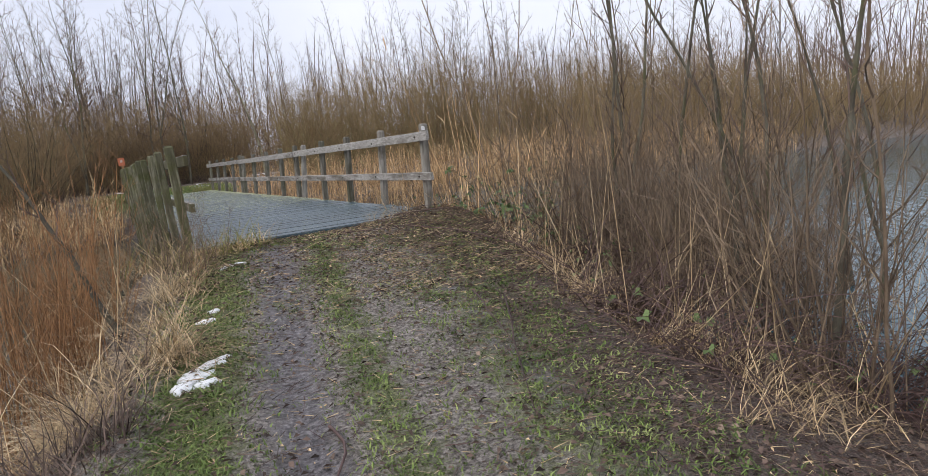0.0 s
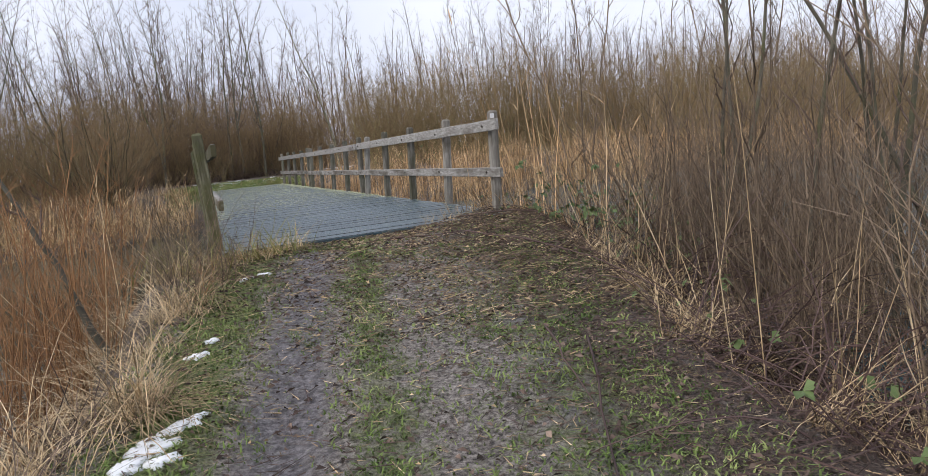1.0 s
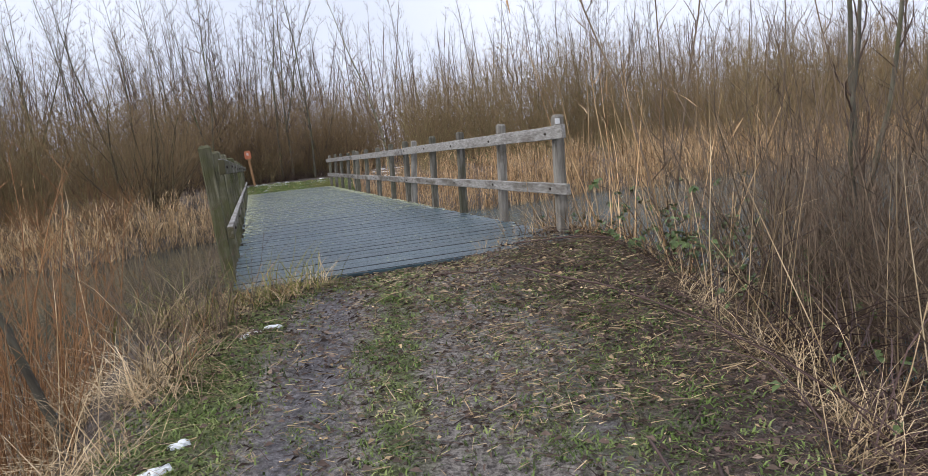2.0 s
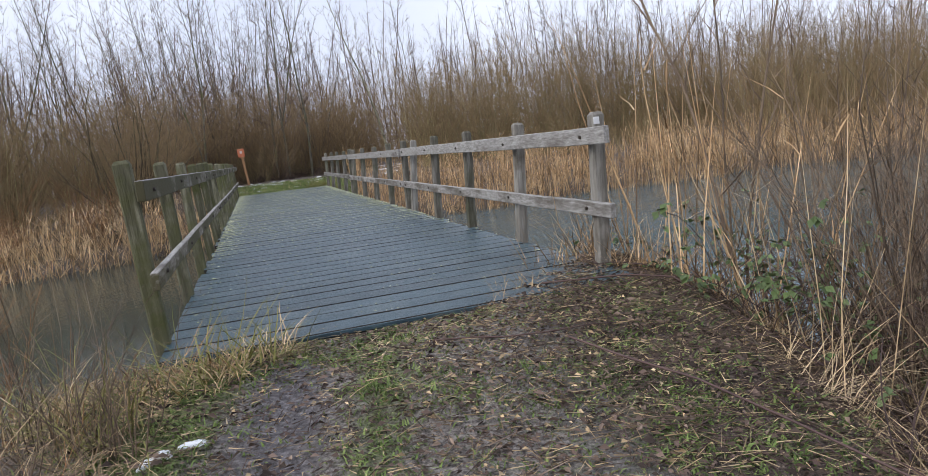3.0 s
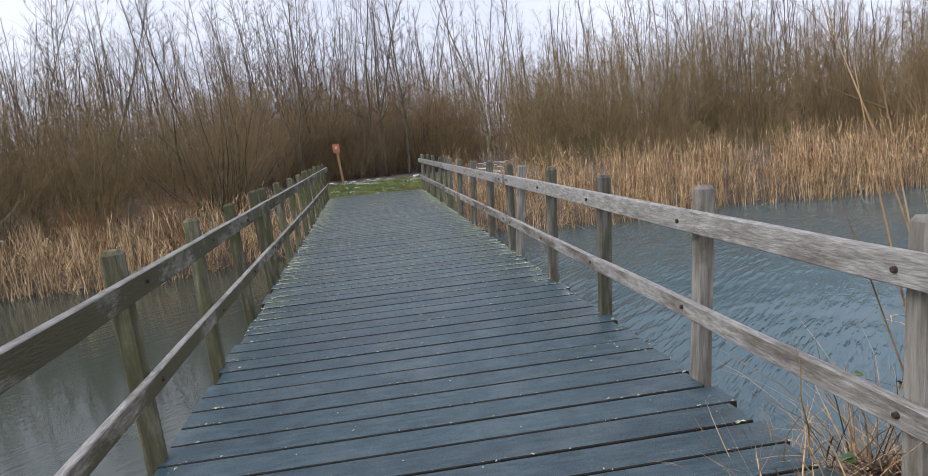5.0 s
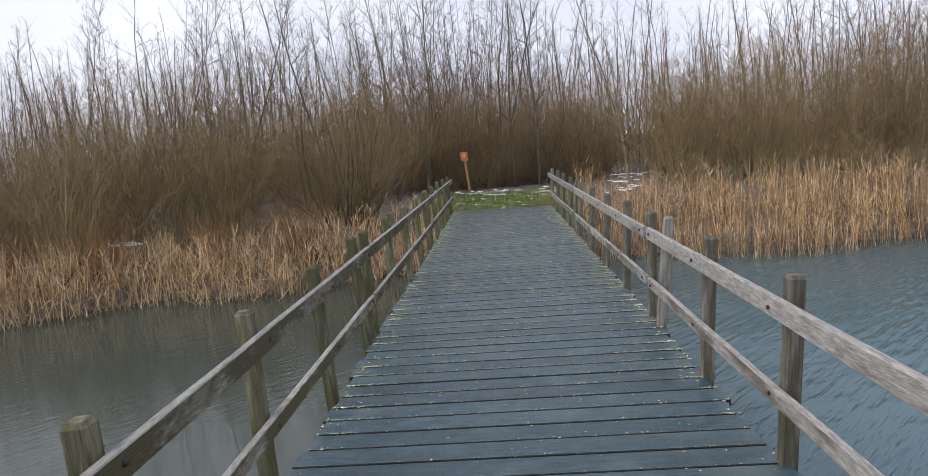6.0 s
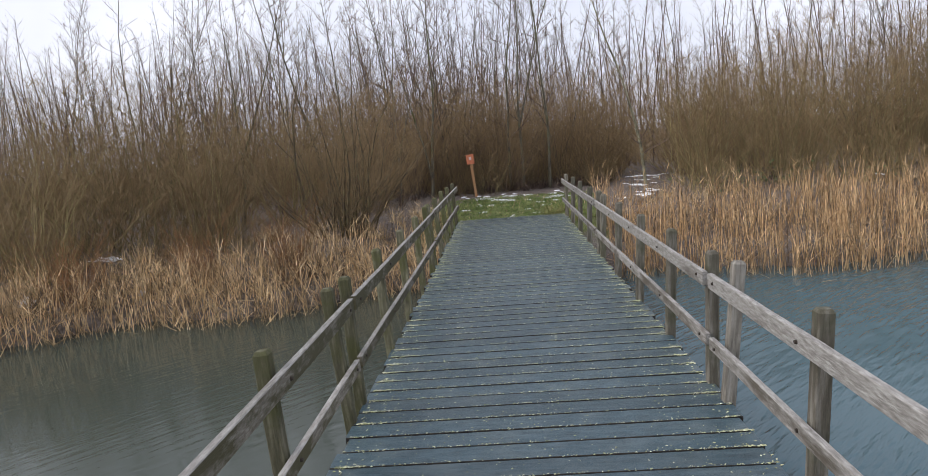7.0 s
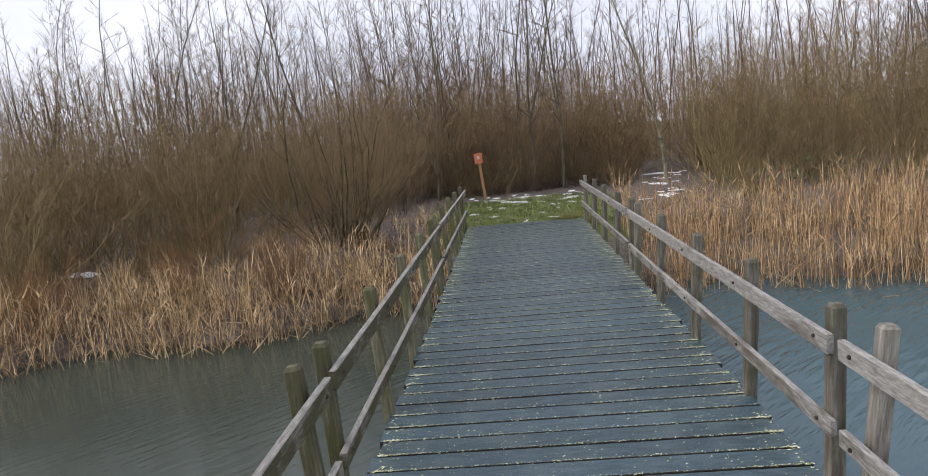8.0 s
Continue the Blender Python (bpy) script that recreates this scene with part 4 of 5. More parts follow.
def bramble(seed, canes, reach, leaves, chance=1.0, size=0.057, sprawl=0.7):
    rnd, wood, leaf = random.Random(seed), Soup(), Soup()
    for _ in range(canes):
        a = rnd.uniform(0, 6.28)
        p = Vector((rnd.uniform(-0.3, 0.3), rnd.uniform(-0.3, 0.3), -0.05))
        pts = wander(rnd, p, Vector((math.cos(a) * sprawl, math.sin(a) * sprawl, 1)), reach * rnd.uniform(0.5, 1.2), 7, 0.14, -0.24 * sprawl)
        wood.tube(pts, taper(0.0045, 0.002, 8), 3)
        for _ in range(leaves):
            if rnd.random() > chance:
                continue
            q = pts[rnd.randint(2, 7)] + Vector((rnd.uniform(-0.05, 0.05), rnd.uniform(-0.05, 0.05), rnd.uniform(0, 0.05)))
            for turn in (-0.9, 0.0, 0.9):
                b = a + turn + rnd.uniform(-0.3, 0.3)
                w = Vector((math.cos(b), math.sin(b), rnd.uniform(-1.2, 0.5))).normalized()
                s = Vector((-math.sin(b), math.cos(b), rnd.uniform(-0.6, 0.6)))
                n, k = size * rnd.uniform(0.7, 1.3), len(leaf.v)
                leaf.v += [q, q + w * n * 0.5 + s * n * 0.36 + Vector((0, 0, 0.008)), q + w * n, q + w * n * 0.5 - s * n * 0.36 + Vector((0, 0, 0.008)), q + w * n * 0.55]
                leaf.f += [(k, k + 4, k + 1), (k + 1, k + 4, k + 2), (k, k + 3, k + 4), (k + 3, k + 2, k + 4)]
    root = thing("bramble", "arching purple-brown bramble with a few dark green leaves", "bramble", group="brambles by the path")
    mesh_part("cane", wood.mesh("cane", M_BRAMBLE), root, kind="stuff")
    if leaf.v:
        mesh_part("foliage", leaf.mesh("foliage", M_LEAF), root, "dark green bramble leaves", kind="stuff")
    return root


GREEN = [bramble(370 + k, 15, 1.35, 6, 0.8, 0.065) for k in range(2)]
CLIMBING = [bramble(375 + k, 5, 1.2, 5, 0.8, 0.075, 0.35) for k in range(2)]
scatter(CLIMBING, [(1.05, -0.35), (1.45, -0.75), (1.9, -0.5), (1.3, -1.5)], 33, 0.75, 1.05)
scatter(GREEN, [(0.75, -0.5), (0.5, -0.75), (0.62, -0.25), (1.2, -0.6), (1.75, -0.2), (1.5, 0.4), (0.95, -0.45)], 36, 0.75, 1.0)
for k, (x, y) in enumerate([(5.2, 22.8), (6.6, 23.2), (9.4, 23.0)]):
    low_bramble = copy_thing(GREEN[k % 2], Matrix.Identity(4))
    low_bramble.matrix_basis = Matrix.Translation((x, y, height(x, y))) @ Matrix.Diagonal((1.3, 1.3, 1.0, 1))
PURPLE = [bramble(380 + k, 44, 1.0, 1, 0.16) for k in range(2)]
scatter(PURPLE, field(38, 40, -0.6, 3.2, -7.4, -0.5, lambda x, y: 2.15 < x - path_mid(y) < 4.6) + [(0.3, -5.7), (0.7, -5.3), (1.1, -4.9), (0.6, -6.1), (1.2, -5.5), (1.6, -4.6)], 39, 0.7, 1.2)


# ---- dry grass, short grass and litter ----
def tussocks(name, seed, spots, blades, length, label, mat, droop=0.22, width=0.0048, low=0.35):
    rnd, soup = random.Random(seed), Soup()
    for x, y in spots:
        s = rnd.uniform(0.65, 1.25)
        bend = rnd.uniform(0, 6.28)
        z = height(x, y)
        for _ in range(int(blades * s)):
            a = rnd.gauss(bend, 1.3)
            side = Vector((-math.sin(a), math.cos(a), 0))
            p = Vector((x + rnd.gauss(0, 0.09), y + rnd.gauss(0, 0.09), z - 0.03))
            way = Vector((math.cos(a) * rnd.uniform(0.2, 1.1), math.sin(a) * rnd.uniform(0.2, 1.1), 1))
            pts = wander(rnd, p, way, length * s * rnd.uniform(low, 1.2), 4, 0.12, -droop * rnd.uniform(0.5, 1.8))
            for q in pts[1:]:
                q.z = max(q.z, z + 0.01)
            soup.blade(pts, width * rnd.uniform(0.6, 1.4), side)
    return tagged(new(name, soup.mesh(name, mat)), label, "dry grass", kind="stuff")


def left_bank(x, y):
    d = x - path_mid(y)
    return -2.5 < d < -1.02 - 0.15 * math.sin(2.2 * y)


tussocks("dry_grass", 41, field(42, 90, -6, -2.6, -8.5, -1.2, left_bank), 180, 0.7, "long bleached dry grass falling over the bank's edge", M_STRAW, 0.42)
tussocks("dry_grass", 40, field(44, 90, -6.0, -3.6, -8.6, -3.6, lambda x, y: -2.4 < x - path_mid(y) < -1.1), 110, 0.52, "collapsed dark brown bracken and dead stalks", M_LITTER, 0.3, 0.007)
FOOT = [(-2.95, -0.7), (-2.75, -0.6), (-3.1, -0.85), (-2.55, -0.68), (-3.3, -0.7), (-3.2, -1.1), (-2.9, -0.95), (-2.65, -0.85), (-3.0, -1.3), (-3.4, -1.0), (-2.35, -0.62)]
tussocks("dry_grass", 43, FOOT, 85, 0.33, "matted straw-coloured grass at the foot of the bridge", M_STRAW, 0.34, 0.006)
tussocks("dry_grass", 46, FOOT[:7], 60, 0.36, "orange-brown dead grass at the foot of the bridge", M_REED, 0.4, 0.008)
tussocks("dry_grass", 48, FOOT[3:], 42, 0.48, "yellow-green grass blades at the foot of the bridge", M_TUFT, 0.2, 0.009)
tussocks("dry_grass", 45, field(46, 52, -1.2, 2.2, -8.0, 0.2, lambda x, y: 1.9 < x - path_mid(y) < 3.2), 55, 0.5, "dry grass and straw along the foot of the thicket", M_STRAW, 0.26, low=0.4)
tussocks("dry_grass", 47, [(-0.15, 0.7), (0.1, 1.0), (0.25, 0.5), (-0.2, 0.35), (0.2, 0.95), (0.45, 0.1), (0.15, 0.6), (0.3, -0.15), (0.6, -0.2), (0.55, -0.5), (0.85, -0.6), (0.1, -0.05), (0.8, -0.1), (0.95, -0.95)], 44, 0.6, "tall straw-coloured grass round the end post", M_REED, 0.14, 0.007)
tussocks("dry_grass", 49, [(-3.05, 20.3), (-3.2, 20.9), (-0.05, 20.4), (0.15, 20.1), (0.1, 20.9), (-0.2, 20.7), (-3.3, 20.1), (0.3, 19.7), (-0.3, 20.35), (-0.5, 20.5), (-2.85, 20.5)], 110, 0.55, "yellow-green grass at the far end of the bridge", M_TUFT, 0.25)
tussocks("dry_grass", 51, field(52, 110, -8, 9, 24.5, 30, off_path) + field(53, 60, -4, 4, 26.2, 28.5, off_path), 45, 0.7, "red-brown dead grass below the wood", M_LITTER, 0.2, 0.012)
tussocks("dry_grass", 54, [(x, y) for x, y in field(55, 760, -24, -3.2, 11, 24) if shore(x) + 0.4 < y < shore(x) + 4.4], 40, 0.62, "tangled brown dead grass below the shrubs", M_SEDGE, 0.2, 0.012)
tussocks("dry_grass", 56, [(x, y) for x, y in field(57, 240, 2.5, 22, 18, 26) if shore(x) + 2.6 < y < shore(x) + 6], 26, 0.75, "tangled brown dead grass behind the reeds", M_STRAW, 0.2, 0.012)
reed_bed("straw_stalk", 58, field(59, 170, -0.6, 3.8, -8.0, 0.9, lambda x, y: 2.0 < x - path_mid(y) < 4.6), 1.7, "thin straw stalks among the shoots", 0.22, 1, M_STRAW, 0.0, 0.006, 0.0035)
reed_bed("straw_stalk", 60, field(61, 70, -5.6, -3.3, -5.5, 1.5, lambda x, y: -3.4 < x - path_mid(y) < -1.5), 1.3, "thin straw stalks in the wet margin", 0.2, 1, M_STRAW, 0.0, 0.006, 0.0035)


tussocks("dry_grass", 67, [(-1.02 + 1.15 * k / 15, -0.5 + 1.3 * k / 15) for k in range(16)] + [(-0.6, -0.45), (-0.3, -0.1), (0.0, 0.35), (-0.4, -0.5), (0.1, 0.0)], 34, 0.2, "short matted straw creeping over the deck's corner", M_STRAW, 0.3)
reed_bed("straw_stalk", 69, field(70, 46, 0.25, 1.5, -0.9, 0.5), 2.1, "tall pale straw stalks leaning beside the end post", 0.24, 1, M_REED, 0.1, 0.009, 0.006)
tussocks("dry_grass", 71, field(72, 70, -8.6, -3.6, 18.0, 24.5, lambda x, y: abs(x + 1.45) > 1.9), 46, 0.6, "matted brown dead grass round the willow bush", M_STRAW, 0.24, 0.011)


def short_grass(name, seed, count, area, density, label, mat, tall=0.05, width=0.006, flat=(0.1, 0.9)):
    rnd, soup = random.Random(seed), Soup()
    x0, x1, y0, y1 = area
    while count:
        x, y = rnd.uniform(x0, x1), rnd.uniform(y0, y1)
        count -= 1
        if rnd.random() > density(x, y) * (0.35 + 1.3 * max(0, 0.5 + noise.noise(Vector((x * 4, y * 4, 1))))):
            continue
        a, z = rnd.uniform(0, 6.28), ground_z(x, y)
        side = Vector((-math.sin(a), math.cos(a), 0))
        w = Vector((math.cos(a), math.sin(a), 0)) * rnd.uniform(*flat)
        h = tall * rnd.uniform(0.4, 1.3)
        p = Vector((x, y, z - 0.004))
        soup.blade([p, p + (w * 0.5 + Vector((0, 0, 0.8))) * h, p + (w * 1.3 + Vector((0, 0, 1.0))) * h], width * rnd.uniform(0.6, 1.4), side)
    return tagged(new(name, soup.mesh(name, mat)), label, "grass", kind="stuff")


def green_on_path(x, y):
    r, d = x - rut_mid(y), x - path_mid(y)
    g = 0.95 * math.exp(-((r + 0.55) / 0.3) ** 2) + 0.5 * math.exp(-((r - 0.42) / 0.18) ** 2) + 0.16 * math.exp(-((r - 1.0) / 0.45) ** 2) + 0.5 * math.exp(-((d - 1.35) / 0.4) ** 2) + 0.5 * math.exp(-((y + 0.75) / 0.2) ** 2) * (1 - step(-1.7, -1.0, x))
    return g if -1.5 < d < 2.3 and not (x > DECK_L and y > DECK_NEAR - 0.05) else 0


short_grass("grass", 62, 260000, (-5.2, 0.8, -8.6, 0.0), green_on_path, "short green winter grass on the trodden path", M_GRASS, 0.022, 0.0095, (0.5, 2.2))
short_grass("grass", 63, 26000, (-4.2, 1.4, 20.2, 25.5), lambda x, y: 0.9 if abs(x + 1.45) < 2.2 + 0.5 * math.sin(y) else 0.3, "short green grass at the far end of the bridge", M_GRASS, 0.06, 0.014)
short_grass("grass", 74, 1500, (-4.2, 1.4, 20.2, 25.5), lambda x, y: 0.7, "bleached straw among the green grass of the landing", M_STRAW, 0.09, 0.012, (0.3, 1.6))
short_grass("grass", 64, 2600, (-0.9, 1.2, -2.6, 0.2), lambda x, y: 0.7 if noise.noise(Vector((x * 2, y * 2, 8))) > 0.25 else 0.02, "fresh green weeds in the dead leaves", M_GRASS, 0.03, 0.016, (0.6, 2.0))


short_grass("grass", 78, 42000, (-2.7, 0.9, -3.6, -0.46), lambda x, y: 0.9 * step(0.02, 0.3, noise.noise(Vector((x * 1.5, y * 1.5, 21)))), "low green clover and moss in patches on the trodden earth", M_GRASS, 0.016, 0.0065, (0.5, 2.4))


def litter(name, seed, count, area, density, label, mat, size=0.035, twig=0.4, longest=0.2):
    rnd, soup = random.Random(seed), Soup()
    x0, x1, y0, y1 = area
    for _ in range(count):
        x, y = rnd.uniform(x0, x1), rnd.uniform(y0, y1)
        if rnd.random() > density(x, y):
            continue
        a, z = rnd.uniform(0, 6.28), ground_z(x, y)
        w, s = Vector((math.cos(a), math.sin(a), rnd.uniform(-0.15, 0.35))), Vector((-math.sin(a), math.cos(a), rnd.uniform(-0.3, 0.3)))
        p = Vector((x, y, z + rnd.uniform(0.002, 0.02)))
        if rnd.random() < twig:
            l = 0.03 + longest * rnd.random() ** 2.2
            soup.spike([p, p + w * l], rnd.uniform(0.0014, 0.0034))
        else:
            n, k = size * rnd.uniform(0.5, 1.4), len(soup.v)
            g = rnd.uniform(0.08, 0.26)
            soup.v += [p, p + w * n * 0.5 + s * n * g, p + w * n, p + w * n * 0.45 - s * n * g + Vector((0, 0, 0.3 * n))]
            soup.f += [(k, k + 1, k + 2), (k, k + 2, k + 3)]
    return tagged(new(name, soup.mesh(name, mat)), label, "leaf litter", kind="stuff")


def litter_right(x, y):
    d = x - path_mid(y)
    return 0.6 * step(0.5, 1.7, d) + 0.25 + 0.3 * step(-3.0, -1.0, y) if d > -1.3 and not (y > DECK_NEAR and x < -1.1 + 1.2 * (y + 0.44)) else 0


litter("leaf_litter", 65, 60000, (-4.8, 2.6, -8.6, 1.2), litter_right, "dark dead leaves and broken twigs", M_LITTER, 0.04, 0.4)
litter("straw_litter", 66, 46000, (-5, 2.4, -8.6, 1.0), lambda x, y: 0.2 + 0.08 * step(0.6, 1.9, x - path_mid(y)) + 0.12 * step(-3.0, -1.2, y) if x - path_mid(y) > -1.4 and not (y > DECK_NEAR and x < -1.1 + 1.2 * (y + 0.44)) else 0, "bits of bleached straw lying on the path", M_STRAW, 0.022, 0.8, 0.1)


def by_the_deck(x, y):
    """The littered ground in front of the deck's end."""
    return 0 if y > DECK_NEAR - 0.03 and x < -1.1 + 1.2 * (y + 0.44) else 0.35 + 0.65 * step(-2.4, -1.2, x)


litter("leaf_litter", 75, 13000, (-2.7, 1.3, -3.4, 0.5), by_the_deck, "curled brown leaves and leaf scraps before the bridge", M_LITTER, 0.03, 0.25)
litter("straw_litter", 76, 9000, (-2.7, 1.3, -3.4, 0.5), by_the_deck, "pale straw and stalk bits before the bridge", M_STRAW, 0.03, 0.75, 0.16)
litter("twig_litter", 77, 15000, (-4.2, 1.6, -8.6, -0.5), lambda x, y: 0.25 + 0.5 * step(0.4, 1.6, x - path_mid(y)) if x - path_mid(y) > -0.9 else 0, "dark broken twigs strewn over the path", M_BRAMBLE, 0.03, 0.95)


def fallen_stems():
    """Old cut stems and canes lying criss-cross on the bank beside the deck's corner."""
    rnd, soup = random.Random(84), Soup()
    for _ in range(640):
        x, y = rnd.gauss(0.3, 0.8), rnd.gauss(-1.1, 0.7)
        if y > -0.5 + 0.9 * (x + 0.7) or x < -1.2:
            continue
        a, l = rnd.gauss(-0.4, 0.9), 0.08 + 0.5 * rnd.random() ** 2
        pts = []
        for k in range(4):
            px, py = x + math.cos(a) * l * (k / 3 - 0.5), y + math.sin(a) * l * (k / 3 - 0.5)
            pts.append(Vector((px, py, ground_z(px, py) + 0.02 + rnd.uniform(0, 0.05))))
        soup.spike(pts, rnd.uniform(0.0014, 0.0038))
    tagged(new("fallen_stem", soup.mesh("fallen_stem", M_SHOOT)), "grey-brown dead stems lying criss-cross on the bank", "dead stems", kind="stuff")


fallen_stems()


def stick(points, r, label):
    soup = Soup()
    pts = []
    for a, b in zip(points, points[1:]):
        for k in range(3):
            x, y, up = (lerp(a[i], b[i], k / 3) for i in range(3))
            pts.append(Vector((x + 0.012 * math.sin(9 * x + k), y, ground_z(x, y) + up)))
    x, y, up = points[-1]
    pts.append(Vector((x, y, ground_z(x, y) + up)))
    soup.tube(pts, taper(r, r * 0.4, len(pts)), 5, True)
    return tagged(new("fallen_stick", soup.mesh("fallen_stick", M_BRAMBLE, True)), label, "stick", "fallen sticks")


stick([(-0.95, -1.45, 0.1), (-0.69, -2.56, 0.16), (-0.48, -3.83, 0.2), (-0.3, -4.4, 0.12)], 0.006, "long thin dark cane lying along the path's edge")
stick([(-1.22, -3.83, 0.02), (-1.6, -4.6, 0.03), (-2.05, -5.5, 0.01)], 0.008, "thin dark fallen branch on the path")
stick([(-1.35, -3.6, 0.02), (-1.5, -4.1, 0.03), (-1.62, -4.6, 0.02)], 0.007, "thin brown fallen branch on the path")
stick([(-2.9, -4.95, 0.01), (-2.93, -5.3, 0.03), (-3.2, -5.75, 0.01)], 0.01, "crooked broken stick beside the wheel rut")
stick([(-1.5, -0.95, 0.02), (-1.0, -1.2, 0.03), (-0.6, -1.25, 0.03)], 0.006, "dark fallen branch near the bridge")
stick([(-0.6, -0.25, 0.03), (0.1, -0.7, 0.06), (0.7, -1.5, 0.05)], 0.008, "brown fallen branch below the brambles")


# ---- old snow ----
def snow(x, y, wide, deep, turn, seed):
    rnd = random.Random(seed)
    bm = bmesh.new()
    rings, seg = 6, 44
    mid = bm.verts.new((0, 0, 0.018))
    prev = None
    for k in range(1, rings + 1):
        row = []
        for s in range(seg):
            t = 2 * math.pi * s / seg
            rim = 0.62 + 0.5 * noise.noise(Vector((math.cos(t) * 1.6, math.sin(t) * 1.6, seed * 3.7))) + 0.28 * noise.noise(Vector((math.cos(t) * 5, math.sin(t) * 5, seed * 1.3)))
            r = k / rings * max(rim, 0.18)
            px, py = r * wide * math.cos(t), r * deep * math.sin(t)
            c, d = math.cos(turn), math.sin(turn)
            wx, wy = x + px * c - py * d, y + px * d + py * c
            up = 0.018 * (1 - (k / rings) ** 6) + 0.005 * noise.noise(Vector((wx * 12, wy * 12, 0)))
            row.append(bm.verts.new((wx - x, wy - y, ground_z(wx, wy) - ground_z(x, y) + (up if k < rings else -0.012))))
        for s in range(seg):
            if prev:
                bm.faces.new((prev[s], row[s], row[(s + 1) % seg], prev[(s + 1) % seg]))
            else:
                bm.faces.new((mid, row[s], row[(s + 1) % seg]))
        prev = row
    me = bpy.data.meshes.new("snow_patch")
    bm.to_mesh(me)
    bm.free()
    me.materials.append(M_SNOW)
    me.polygons.foreach_set("use_smooth", [True] * len(me.polygons))
    ob = new("snow_patch", me)
    ob.location = (x, y, ground_z(x, y))
    tagged(ob, "small patch of old melting snow on the grass", "snow", "snow patches")


for k, (x, y, w, d, t) in enumerate([(-3.4, -4.0, 0.2, 0.15, 0.6), (-3.28, -3.82, 0.17, 0.08, 0.5), (-3.5, -4.14, 0.15, 0.12, 1.0), (-3.36, -4.14, 0.12, 0.07, 0.2), (-3.2, -3.02, 0.1, 0.06, 0.4), (-3.12, -2.85, 0.07, 0.04, 0.1), (-2.83, -1.62, 0.11, 0.06, 0.4), (-2.68, -1.55, 0.09, 0.03, 0.2), (-1.6, 24.6, 0.9, 0.45, 0.1), (-0.5, 23.6, 0.5, 0.3, 0.4), (-2.3, 22.0, 0.35, 0.2, 0), (-1.4, 20.8, 0.4, 0.14, 0), (-0.7, 21.2, 0.5, 0.2, 0.5), (-2.2, 25.3, 0.7, 0.3, 0.1), (0.2, 24.8, 0.6, 0.3, 0.2), (2.9, 23.6, 0.7, 0.5, 0.2), (3.2, 26.2, 0.8, 0.5, 0.1), (4.0, 29.5, 1.0, 0.8, 0.3), (-1.0, 25.6, 0.9, 0.25, 0), (-12.0, 18.2, 0.5, 0.2, 0.4), (10.5, 24.2, 0.7, 0.3, 0.2)]):
    s = 0.8 if y > 20 else 1.0
    snow(x, y, w * s, d * s, t + k * 0.7 * (y > 20), 80 + k)
specks = random.Random(99)
for k in range(40):
    snow(specks.uniform(-3.2, 0.6), 26.4 - 4.5 * specks.random() ** 1.6, specks.uniform(0.06, 0.24), specks.uniform(0.05, 0.16), specks.uniform(-1.5, 1.5), 120 + k)
for k in range(12):
    y = specks.uniform(23, 31)
    snow(side_path(y) + specks.uniform(-0.8, 0.8), y, specks.uniform(0.15, 0.5), specks.uniform(0.1, 0.25), specks.uniform(-0.4, 0.4), 160 + k)


# ---- small things ----
sign = thing("marker_sign", "faded orange-red square marker on a leaning stake", "sign", (-2.62, 26.2, height(-2.62, 26.2)))
world_part("stake", box((0.095, 0.06, 1.75), (0, 0, 0.6), 0.006, cuts=3, axis=2, wear=0.004), M_SIGNPOST, sign, sign.location, (0, -5, 0))
plate = world_part("plate", box((0.27, 0.02, 0.34), bevel=0.004), M_SIGN, sign, sign.location + Vector((-0.125, -0.045, 1.36)), (0, -4, 0), "orange-red plate")
mark = part("mark", box((0.09, 0.006, 0.11), bevel=0.002), M_PALE, plate, "small pale mark")
mark.location = (0.0, -0.012, 0.03)

notice = world_part("notice", box((0.045, 0.004, 0.05), bevel=0.001), M_LABEL, bridge, (0.03, 0.03 - 0.0555, 1.035), label="small white notice on the end post")


def crumpled(x, y, size, seed):
    bm = bmesh.new()
    bmesh.ops.create_icosphere(bm, subdivisions=2, radius=size)
    for v in bm.verts:
        v.co += Vector(noise.noise_vector(v.co * 9 + Vector((seed, 0, 0)))) * size * 0.8
        v.co.z *= 0.7
    me = bpy.data.meshes.new("plastic_litter")
    bm.to_mesh(me)
    bm.free()
    me.materials.append(M_LITTERBAG)
    ob = tagged(new("plastic_litter", me), "crumpled white plastic litter among the reeds", "litter", "plastic litter")
    ob.location = (x, y, height(x, y) + size * 0.9)


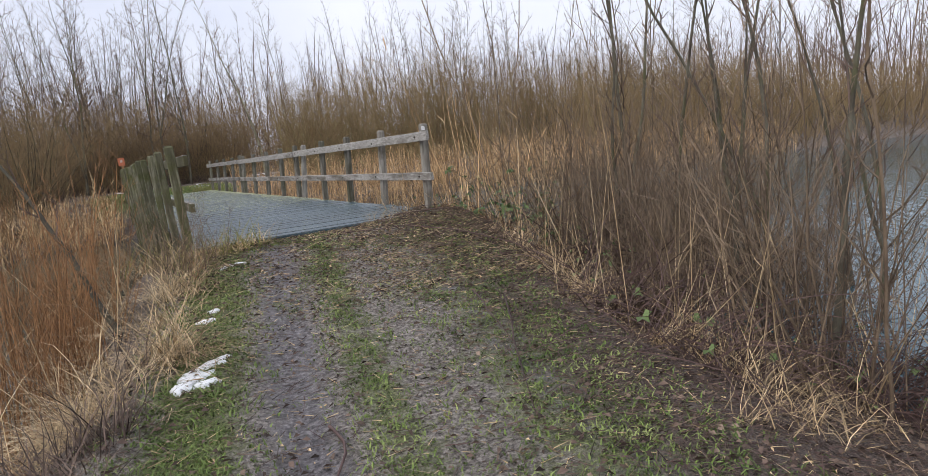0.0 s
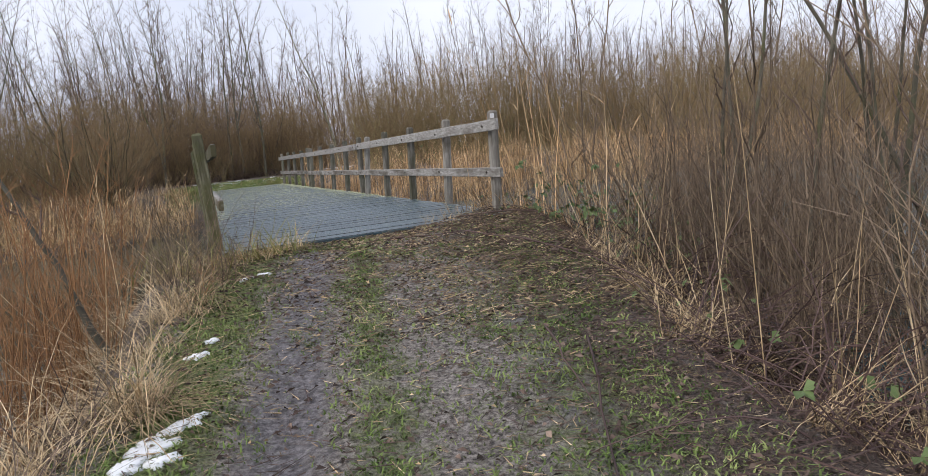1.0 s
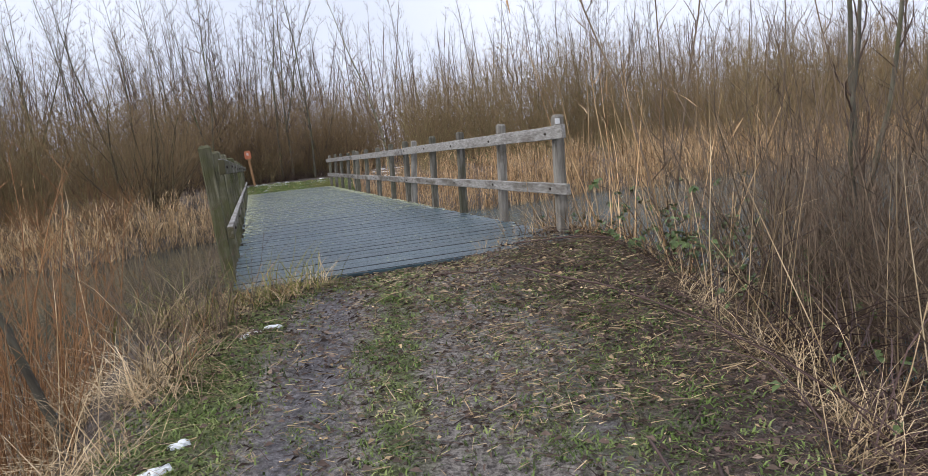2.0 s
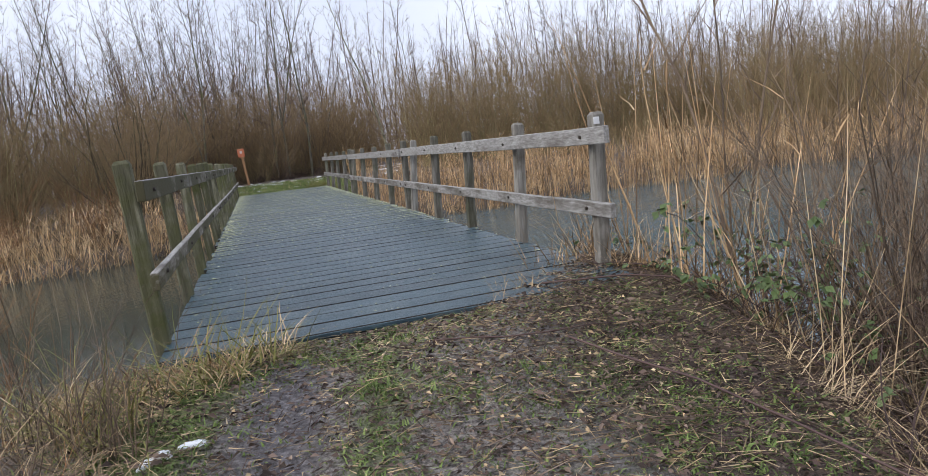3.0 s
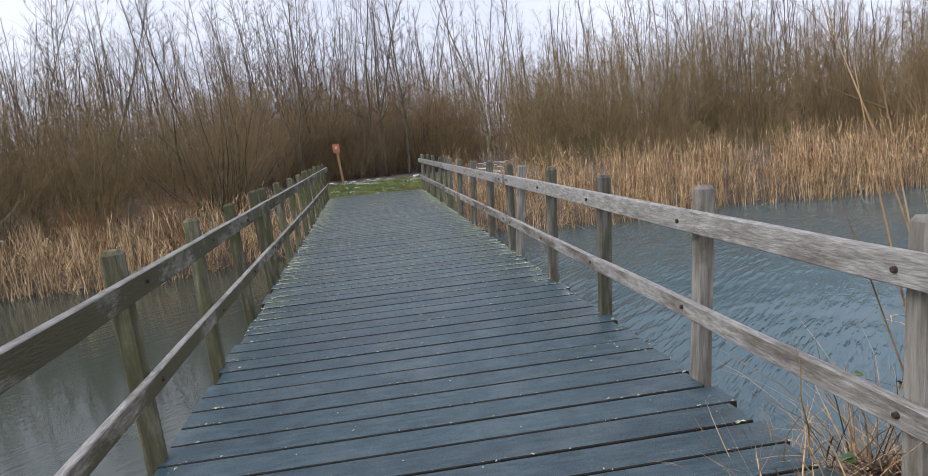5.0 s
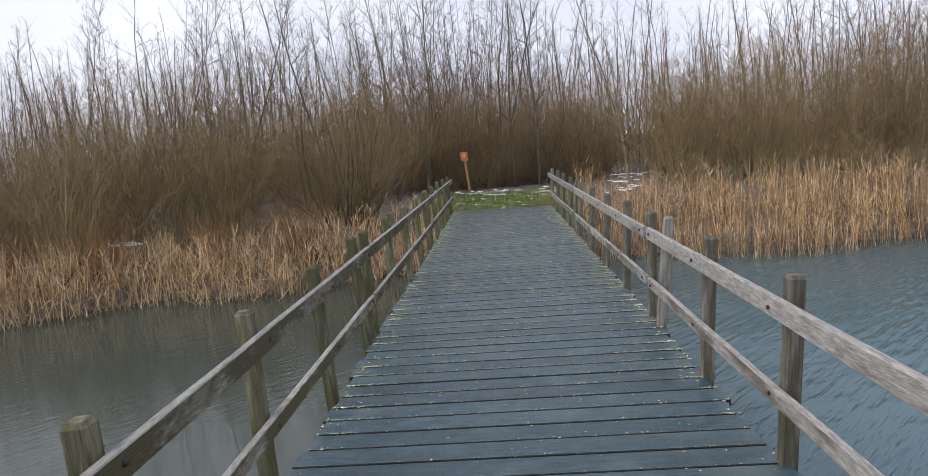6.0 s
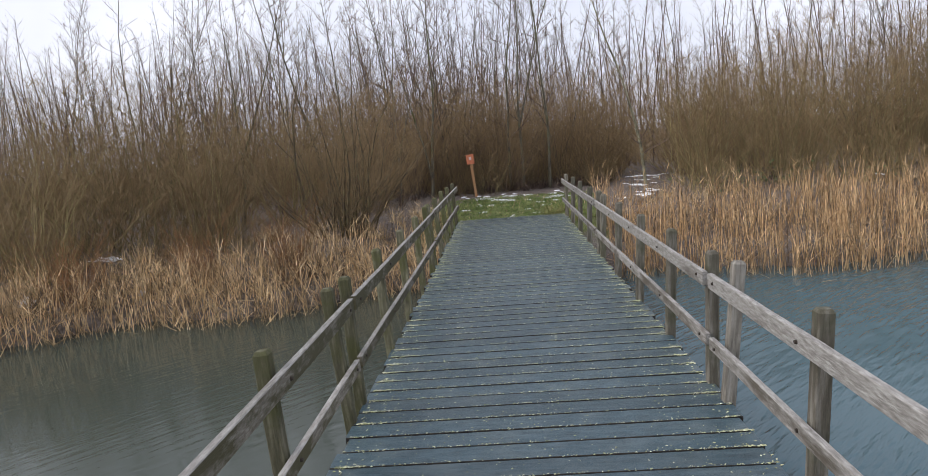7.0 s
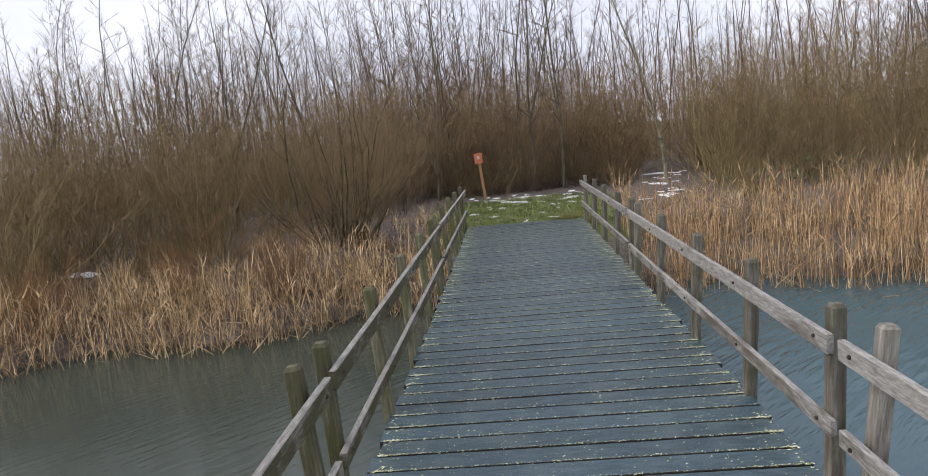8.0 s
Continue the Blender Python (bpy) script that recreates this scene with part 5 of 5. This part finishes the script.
crumpled(-10.3, 16.7, 0.09, 1)
crumpled(-12.4, 15.6, 0.16, 2)


def flecks():
    """Moss and leaf crumbs along the board joints and the deck's edges."""
    rnd, soup = random.Random(68), Soup()
    for _ in range(36000):
        k = rnd.randrange(84)
        y = DECK_NEAR + (k + 1) * 0.247 - 0.003 + rnd.gauss(0, 0.006)
        u = rnd.random()
        x = lerp(DECK_L, DECK_R, u) if rnd.random() < 0.68 else rnd.choice((DECK_L + abs(rnd.gauss(0, 0.14)), DECK_R - abs(rnd.gauss(0, 0.16))))
        if rnd.random() > (0.05 + 0.95 * step(3.0, 7.5, y)) * (0.15 + 1.7 * max(0, 0.5 + noise.noise(Vector((x * 1.6, y * 2.7, 4))))):
            continue
        if rnd.random() < 0.25:
            y += rnd.uniform(-0.12, 0.12)
        p, a, n, j = Vector((x, y, 0.005 + rnd.uniform(0, 0.004))), rnd.gauss(0, 0.7), 0.004 + (0.008 + 0.006 * (min(x - DECK_L, DECK_R - x) < 0.12)) * rnd.random() ** 1.5, len(soup.v)
        w, s = Vector((math.cos(a), math.sin(a), 0.1)) * n, Vector((-math.sin(a), math.cos(a), 0.1)) * n * 0.35
        soup.v += [p - w, p - s, p + w, p + s, p + Vector((0, 0, 0.006))]
        soup.f += [(j, j + 1, j + 4), (j + 1, j + 2, j + 4), (j + 2, j + 3, j + 4), (j + 3, j, j + 4)]
    tagged(new("moss_fleck", soup.mesh("moss_fleck", M_MOSS)), "yellow-green moss and crumbs along the deck joints", "moss", kind="stuff")


flecks()


# ---- deck boards, last ----
BOARDS = [board_mesh(700 + k) for k in range(8)]
rnd = random.Random(70)
count = int(round((DECK_FAR - DECK_NEAR) / 0.247))
for k in range(count):
    b = new("deck_board", BOARDS[rnd.randrange(8)])
    b.parent = bridge
    b.matrix_basis = Matrix.Translation((0.0, DECK_NEAR + 0.12 + k * 0.247, rnd.uniform(-0.002, 0.002))) @ pose(0, 0, 0, rnd.uniform(-0.12, 0.12), rnd.uniform(-0.04, 0.04), rnd.uniform(-0.12, 0.12))
